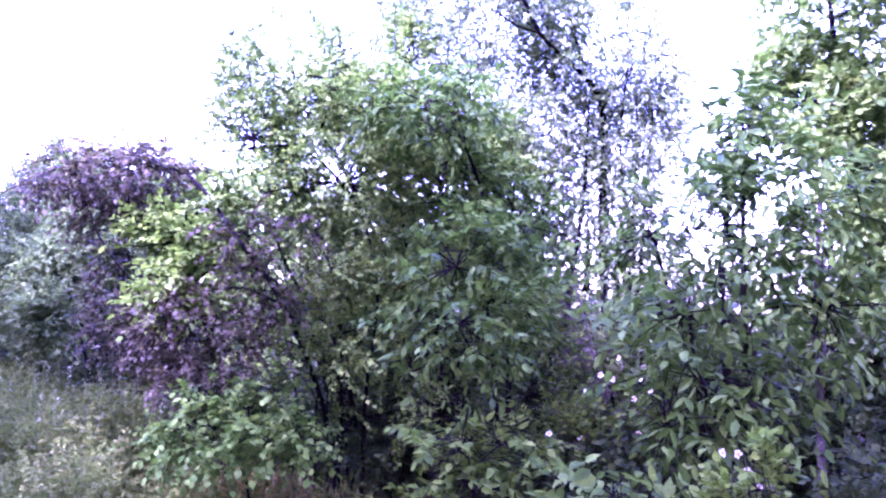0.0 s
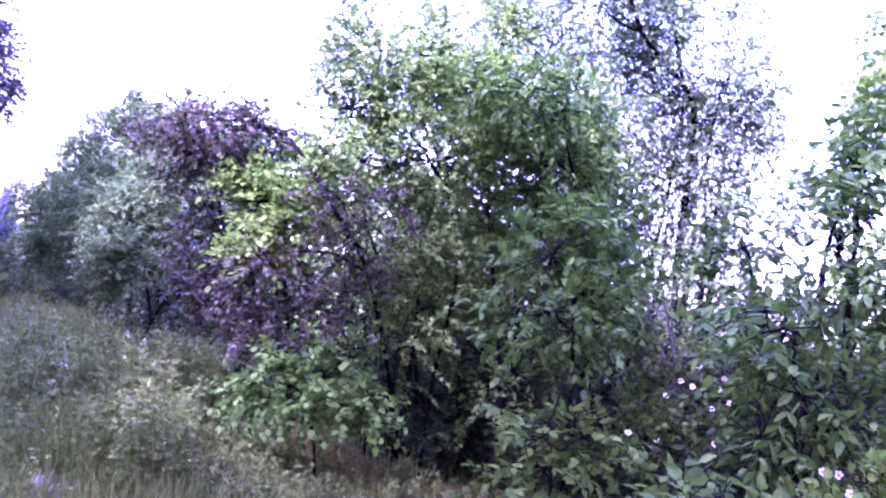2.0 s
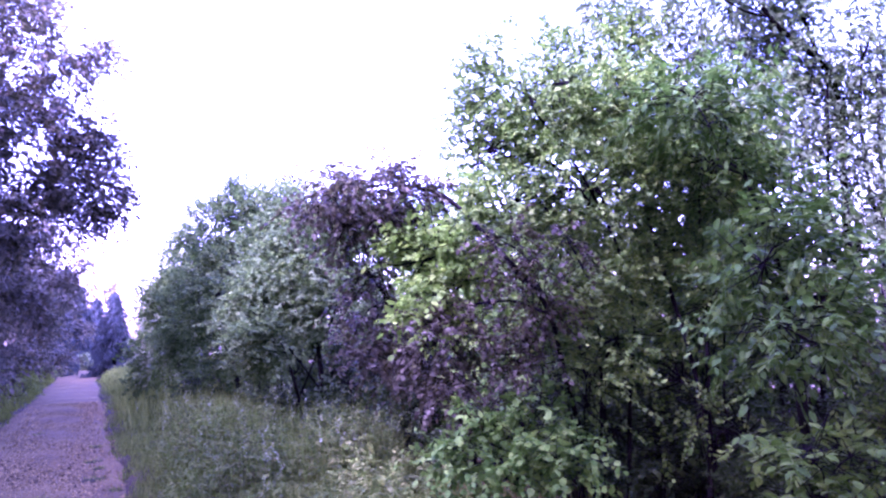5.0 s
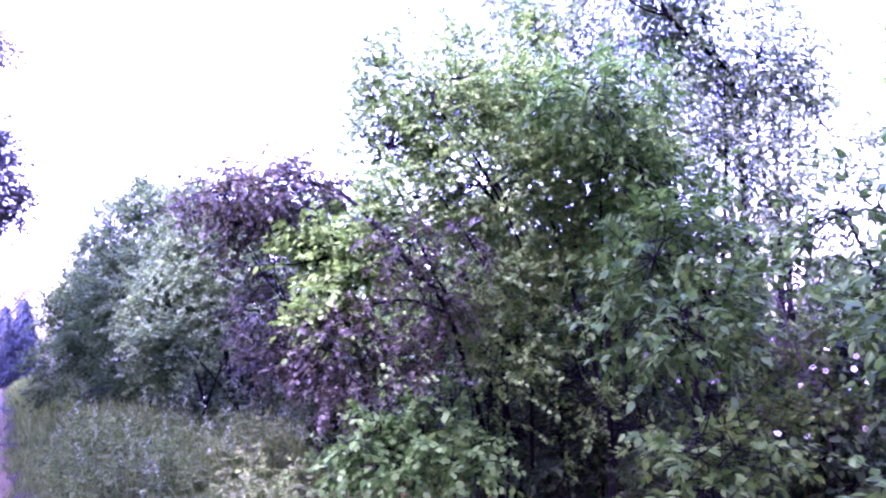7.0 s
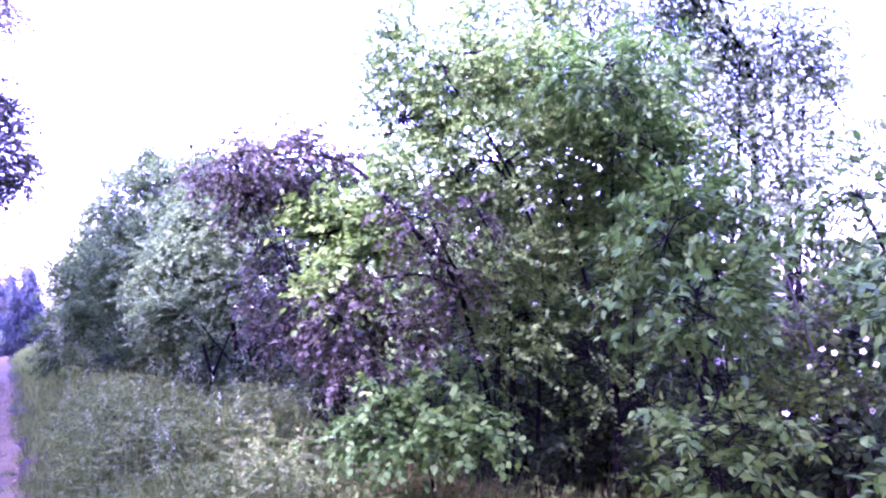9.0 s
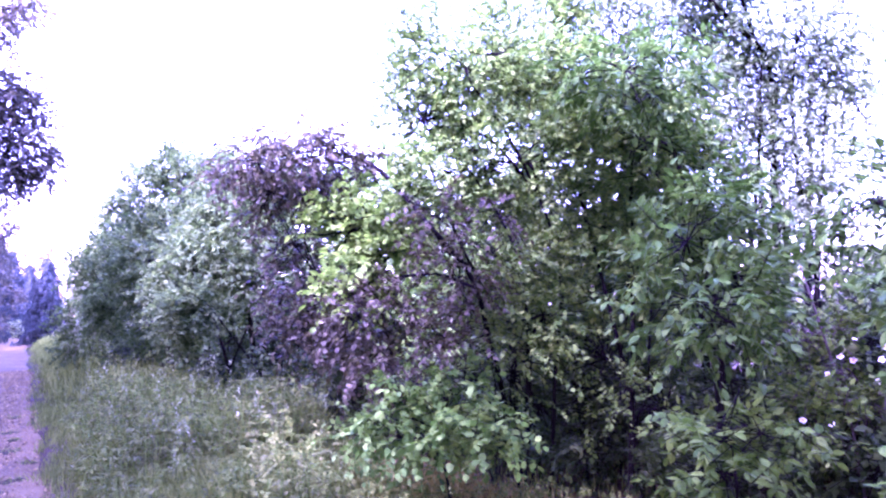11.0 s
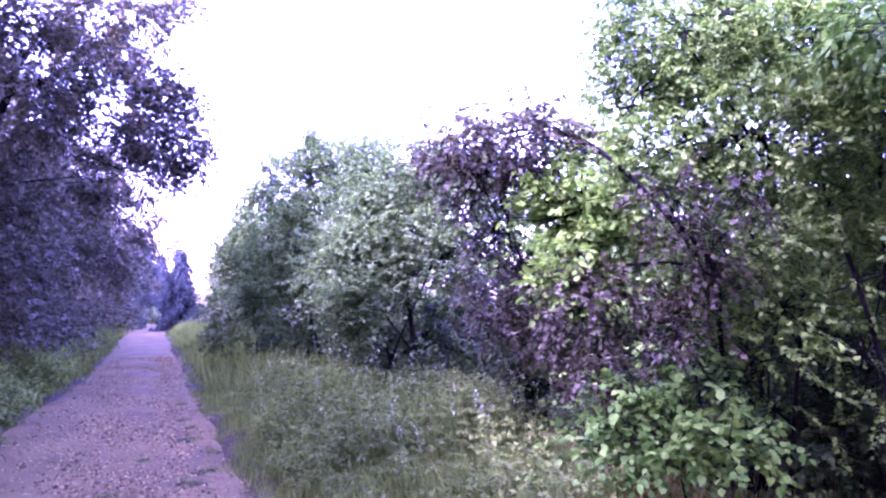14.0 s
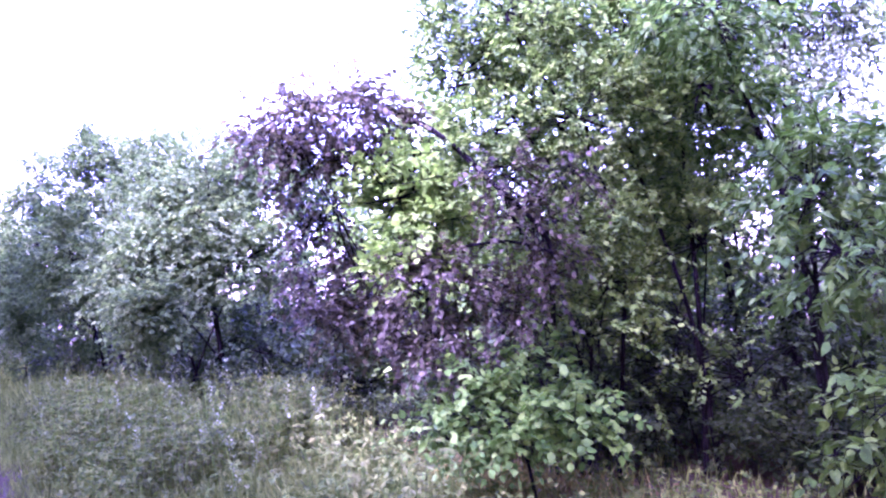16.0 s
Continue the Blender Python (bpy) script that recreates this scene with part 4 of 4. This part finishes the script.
def hanging_conifer(base, height, wide, low, seed, needles, spray):
    """A spruce: a straight trunk and whorls of boughs from which twigs hang."""
    rng = np.random.default_rng(seed)
    base = drifted(base)
    root = thing("spruce", base, "dark spruce with hanging twigs beside the path", "tree")
    v, f = tube(np.array([(0, 0, 0), (0.02, 0, height * 0.5), (0, 0, height)]), 0.02 * height, 0.01, 8)
    piece("trunk", v, f, BARK, root, smooth=True)
    boughs, starts, ways = [], [], []
    for z in np.arange(low, height - 0.1, 0.33):
        reach = wide * (1 - (z - low) / (height - low)) ** (1.15 if spray > 0.2 else 0.75) + 0.08
        for a in rng.uniform(0, 2 * np.pi) + np.arange(6) * np.pi / 3 + rng.normal(size=6) * 0.2:
            r = reach * rng.uniform(0.75, 1.15)
            out = np.array([math.cos(a), math.sin(a), 0])
            line = curve_through([(0, 0, z), out * r * 0.5 + [0, 0, z - 0.05 * r], out * r + [0, 0, z - 0.12 * r]], 4)
            boughs.append(tube(line, 0.02, 0.006, 4))
            for s in rng.uniform(0.25, 1.0, int(7 + 8 * r)):
                starts.append(line[int(s * (len(line) - 1))] + rng.normal(size=3) * [0.1, 0.1, 0.03])
                ways.append(out * 0.35 + rng.normal(size=3) * 0.3 + [0, 0, -1.0])
    v, f = joined(boughs)
    piece("bough_mass", v, f, BARK, root, kind="stuff")
    frames = leaf_frames(rng, np.array(starts), unit(np.array(ways)), 8, 0.38 if spray > 0.2 else 0.62, spray, 0.5, spread=0.6)
    v, f = leaf_mesh(frames, 0.36, False)
    piece("crown", v, f, needles, root, kind="stuff")


left_row()


def far_clump():
    plant("pale_bush", (-0.9, 60.0, 0), "small pale sunlit bush at the far end of the path", "shrub", lobes([(-0.9, 60, 0.7, 0.7, 0.4, 160), (-0.2, 60.3, 0.6, 0.5, 0.35, 110)]), LEAF_PALE, 0.16, 0.8, 6, 0.3, 0.2, full=False, limbs=False, seed=91)


far_clump()


# ---- grass, weeds and stones ----
def bare(x, y):
    """Little grows in front of the flat stone."""
    return 1 - np.exp(-(((x - 0.5) / 0.34) ** 2) - ((y - 4.9) / 0.45) ** 2)


def verge(x, y):
    edge = np.clip((x - path_edge(y, 1) - 0.12) / 0.5, 0, 1)
    shade = np.clip((1.4 + 0.45 * np.clip(y - 5.5, 0, 4.5) - x) / 0.35, 0.0, 1)
    clear = bare(x, y)
    return edge * shade * clear


def straw(x, y):
    return np.exp(-(((x - 2.75) / 0.36) ** 2) - ((y - 6.25) / 0.7) ** 2)


def left_verge(x, y):
    return np.clip((path_edge(y, -1) - x + 0.12 + 0.08 * np.sin(y * 2.7) + 0.05 * np.sin(y * 6.1)) / 0.25, 0, 1)


grass("verge_grass", "tall green grass on the verge beside the path", (-0.3, 4.2), (3.2, 14), 95000, (0.28, 0.68), BLADE, 101, mask=verge, taper=1.3)
grass("verge_grass", "tall green grass on the verge beside the path", (-0.3, 3.2), (14, 44), 40000, (0.35, 0.8), BLADE, 102, mask=verge, width=0.012, taper=1.5)
grass("short_grass", "short trampled grass by the camera's side of the path", (-0.3, 4.5), (-1.5, 3.2), 16000, (0.06, 0.24), BLADE, 103, width=0.006, mask=lambda x, y: np.clip((x - path_edge(y, 1)) / 0.25, 0, 1))
grass("low_grass", "low grass between the tall verge and the trees", (1.2, 4.0), (3.2, 12), 46000, (0.07, 0.22), BLADE, 108, width=0.004, mask=lambda x, y: np.clip((x - 1.5) / 0.4, 0, 1) * np.clip((3.1 - x) / 0.5, 0.05, 1) * (1 - 0.85 * straw(x, y)))
grass("edge_grass", "grass along the dark side of the path", (-4.2, -0.4), (-2, 46), 80000, (0.1, 0.36), BLADE, 104, mask=lambda x, y: left_verge(x, y) * (x > path_edge(y, -1) - 1.1), width=0.008)
grass("path_fringe", "short grass creeping over the path's edge", (-0.55, 0.9), (-3, 40), 26000, (0.04, 0.2), BLADE, 105, width=0.005, mask=lambda x, y: np.clip((x - path_edge(y, 1) + 0.16 + 0.12 * np.sin(y * 3.1)) / 0.35, 0, 1))
grass("path_fringe", "short grass creeping over the path's edge", (-0.35, 0.9), (3.0, 15), 26000, (0.05, 0.24), BLADE, 109, width=0.004, mask=lambda x, y: np.clip((x - path_edge(y, 1) + 0.17 + 0.1 * np.sin(y * 3.1) + 0.08 * np.sin(y * 7.3 + 1)) / 0.3, 0, 1))
grass("dry_grass", "dry straw-coloured grass under the shrub", (1.9, 4.2), (4.6, 7.9), 20000, (0.08, 0.26), BLADE_DRY, 106, lean=0.8, mask=straw)
grass("wood_grass", "sparse grass under the trees", (2.9, 8), (0, 12), 7000, (0.05, 0.2), BLADE, 107, width=0.007)


def weeds():
    rng = np.random.default_rng(111)
    n = 6200
    x, y = rng.uniform(0.1, 3.2, n), rng.uniform(4.6, 12.5, n)
    keep = rng.random(n) < verge(x, y) * np.clip(0.45 + 0.9 * np.sin(x * 2.3 + y) * np.sin(y * 1.9 - x), 0.06, 1)
    x, y = x[keep], y[keep]
    stems, starts, ways = [], [], []
    for px, py in zip(x, y):
        h = rng.uniform(0.35, 0.72) * min(1.0, 0.4 + (px - float(path_edge(py, 1))) / 1.1)
        z = float(ground_height(px, py))
        lean = rng.normal(size=2) * 0.08
        stems.append(tube(np.array([(px, py, z - 0.02), (px + lean[0] * 0.4, py + lean[1] * 0.4, z + h * 0.5), (px + lean[0], py + lean[1], z + h)]), 0.004, 0.002, 3))
        for s in np.linspace(0.3, 1, 6):
            starts.append((px + lean[0] * s, py + lean[1] * s, z + h * s))
            a = rng.uniform(0, 6.28)
            ways.append((math.cos(a), math.sin(a), 0.35))
    v, f = joined(stems)
    tagged(piece("weed_stems", v, f, LEAF_GREEN, kind="stuff"), "thin stems of tall weeds in the grass", "weeds")
    frames = leaf_frames(rng, np.array(starts), unit(np.array(ways)), 7, 0.09, 0.046, 0.3)
    v, f = leaf_mesh(frames, 0.5, False)
    half = len(f) // 5 * 3
    tagged(piece("dock_leaves", v, f[half:], LEAF_DULL, kind="stuff"), "broad dull leaves of tall weeds in the grass", "weeds")
    tagged(piece("weed_leaves", v, f[:half], LEAF_WEED, kind="stuff"), "small green leaves of tall weeds in the grass", "weeds")
    # seed heads above the grass
    n = 70
    x, y = rng.uniform(0.2, 2.6, n), rng.uniform(5.5, 13, n)
    heads, starts, ways = [], [], []
    for px, py in zip(x, y):
        z, h = float(ground_height(px, py)), rng.uniform(0.55, 0.95)
        heads.append(tube(np.array([(px, py, z), (px + 0.02, py, z + h * 0.6), (px + 0.05 * rng.normal(), py, z + h)]), 0.003, 0.002, 3))
        for s in np.linspace(0.82, 1, 4):
            starts.append((px + 0.02, py, z + h * s))
            a = rng.uniform(0, 6.28)
            ways.append((math.cos(a) * 0.5, math.sin(a) * 0.5, 0.7))
    v, f = joined(heads)
    tagged(piece("seed_stalks", v, f, BLADE, kind="stuff"), "pale stalks standing above the grass", "weeds")
    frames = leaf_frames(rng, np.array(starts), unit(np.array(ways)), 5, 0.06, 0.025, 0.1)
    v, f = leaf_mesh(frames, 0.6, False)
    tagged(piece("seed_heads", v, f, LEAF_PALE, kind="stuff"), "pale seed heads above the grass", "weeds")


weeds()


def low_weeds():
    """Knee-high and lower herbs between the path and the trees."""
    rng = np.random.default_rng(113)
    n = 2600
    x, y = rng.uniform(0.1, 3.1, n), rng.uniform(2.6, 8.5, n)
    keep = rng.random(n) < np.clip((x - path_edge(y, 1)) / 0.3, 0, 1) * np.clip(0.5 + 0.8 * np.sin(x * 3.1 + y * 1.3) * np.sin(y * 2.7 - x), 0.1, 1) * (1 - 0.8 * straw(x, y)) * bare(x, y)
    starts, ways = [], []
    for px, py in zip(x[keep], y[keep]):
        z, h = float(ground_height(px, py)), rng.uniform(0.1, 0.3)
        for s in np.linspace(0.25, 1, 4):
            a = rng.uniform(0, 6.28)
            starts.append((px + 0.03 * rng.normal(), py + 0.03 * rng.normal(), z + h * s))
            ways.append((math.cos(a), math.sin(a), 0.25))
    frames = leaf_frames(rng, np.array(starts), unit(np.array(ways)), 5, 0.08, 0.04, 0.2)
    v, f = leaf_mesh(frames, 0.6, 0)
    tagged(piece("low_weeds", v, f, LEAF_WEED, kind="stuff"), "low green herbs among the grass", "weeds")
    n = 420
    starts = np.stack([2.95 + 0.28 * rng.normal(size=n), 5.5 + 0.35 * rng.normal(size=n), np.zeros(n)], 1)
    starts[:, 2] = ground_height(starts[:, 0], starts[:, 1]) + rng.uniform(0.005, 0.05, n)
    a = rng.uniform(0, 6.28, n)
    frames = leaf_frames(rng, starts, np.stack([np.cos(a), np.sin(a), 0.1 * rng.normal(size=n)], 1), 1, 0.02, 0.07, 0.05)
    v, f = leaf_mesh(frames, 0.6, 1)
    tagged(piece("dead_leaves", v, f, DEAD_LEAF, kind="stuff"), "dry brown leaves lying under the shrub", "leaf litter")


low_weeds()


def flat_stone(x, y, rx, ry, height):
    rng = np.random.default_rng(141)
    root = thing("stone_slab", (x, y, float(ground_height(x, y)) - 0.03), "pale flat lichened stone lying in the grass", "stone")
    rings, spokes = 7, 22
    edge = 1 + 0.13 * rng.normal(size=spokes)
    edge = (edge + np.roll(edge, 1)) / 2
    verts = [(0, 0, height)]
    for k in range(1, rings + 1):
        s = k / rings
        for j in range(spokes):
            a = 2 * math.pi * j / spokes
            z = height * (1 - s**6) + 0.008 * rng.normal() * (k < rings)
            verts.append((rx * edge[j] * math.cos(a) * min(1, s * 1.12), ry * edge[j] * math.sin(a) * min(1, s * 1.12), z))
    tris = [(0, 1 + j, 1 + (j + 1) % spokes) for j in range(spokes)]
    for k in range(rings - 1):
        for j in range(spokes):
            p, q = 1 + k * spokes + j, 1 + k * spokes + (j + 1) % spokes
            tris += [(p, p + spokes, q + spokes), (p, q + spokes, q)]
    piece("block", np.array(verts), np.array(tris), STONE, root, smooth=True)
    n = 50
    a, d = rng.uniform(0, 6.28, n), rng.random(n) ** 0.5
    frames = leaf_frames(rng, np.stack([rx * 0.4 * d * np.cos(a) - 0.05, ry * 0.5 * d * np.sin(a), np.full(n, height)], 1), unit(rng.normal(size=(n, 3)) * [1, 1, 0.2] + [0, 0, 0.4]), 3, 0.03, 0.022, 0.0)
    v, f = leaf_mesh(frames, 0.5, False)
    piece("moss_patch", v, f, LEAF_NETTLE, root, "green moss on the stone", kind="stuff")


flat_stone(0.62, 5.3, 0.24, 0.17, 0.15)


def pebbles():
    rng = np.random.default_rng(121)
    octa = np.array([(1, 0, -0.5), (0, 1, -0.5), (-1, 0, -0.5), (0, -1, -0.5), (0.1, 0, 0.8)], float)
    tris = np.array([(0, 1, 4), (1, 2, 4), (2, 3, 4), (3, 0, 4)])
    n = 30000
    y = -5.0 + 30 * rng.random(n) ** 1.15
    s = np.clip(rng.normal(0.58, 0.2, n), 0.02, 0.98)
    left, right = path_edge(y, -1), path_edge(y, 1)
    x = left + (right - left) * s
    size = rng.uniform(0.005, 0.024, n) * (1 + 0.8 * (rng.random(n) < 0.06))
    a = rng.uniform(0, 6.28, n)
    local = octa[None] * (1 + 0.25 * rng.normal(size=(n, 5, 1))) * np.stack([size, size * rng.uniform(0.6, 1, n), size * 0.7], 1)[:, None]
    turned = np.stack([local[..., 0] * np.cos(a)[:, None] - local[..., 1] * np.sin(a)[:, None], local[..., 0] * np.sin(a)[:, None] + local[..., 1] * np.cos(a)[:, None], local[..., 2]], -1)
    verts = turned + np.stack([x, y, np.full(n, 0.012)], 1)[:, None]
    faces = tris[None] + (np.arange(n) * 5)[:, None, None]
    tagged(piece("pebbles", verts.reshape(-1, 3), faces.reshape(-1, 3), PEBBLE, kind="stuff"), "loose grey and pink pebbles on the path", "pebbles")


pebbles()


def moss_tufts():
    rng = np.random.default_rng(131)
    for x, y, r in ((-0.38, 10.6, 0.18), (-0.36, 8.8, 0.17), (-0.56, 8.4, 0.15), (-0.49, 6.95, 0.26), (-0.62, 7.6, 0.16), (-0.34, 12.1, 0.16), (-0.3, 11.4, 0.1), (-0.4, 7.4, 0.2), (-0.9, 9.6, 0.14), (-0.75, 6.4, 0.16), (-0.25, 13.8, 0.14), (-1.1, 16.5, 0.2), (-1.2, 8.2, 0.12), (-0.2, 9.7, 0.12)):
        root = thing("moss_tuft", (x, y, 0.0), "dark mossy tuft growing in the gravel", "moss", "tufts on the path")
        rings, spokes = 4, 16
        edge = r * (0.35 + 0.8 * rng.random(spokes))
        verts = [(0, 0, 0.022)]
        for k in range(1, rings + 1):
            for j in range(spokes):
                a = 2 * math.pi * j / spokes
                d = edge[j] * k / rings
                verts.append((d * math.cos(a), d * math.sin(a), 0.012 * (1 - (k / rings) ** 2) + 0.008 + 0.006 * rng.normal() - (0.012 if k == rings else 0)))
        tris = [(0, 1 + j, 1 + (j + 1) % spokes) for j in range(spokes)]
        for k in range(rings - 1):
            for j in range(spokes):
                a, b = 1 + k * spokes + j, 1 + k * spokes + (j + 1) % spokes
                tris += [(a, a + spokes, b + spokes), (a, b + spokes, b)]
        piece("cushion", np.array(verts), np.array(tris), MOSS, root, smooth=True)
        n = 40
        a, d = rng.uniform(0, 6.28, n), r * rng.random(n) ** 0.5
        frames = leaf_frames(rng, np.stack([d * np.cos(a) * 0.7, d * np.sin(a) * 1.2, np.full(n, 0.01)], 1), unit(rng.normal(size=(n, 3)) * 0.9 + [0, 0, 0.8]), 2, 0.02, 0.04, 0.0)
        v, f = leaf_mesh(frames, 0.14, False)
        piece("moss_fringe", v, f, BLADE, root, kind="stuff")


moss_tufts()
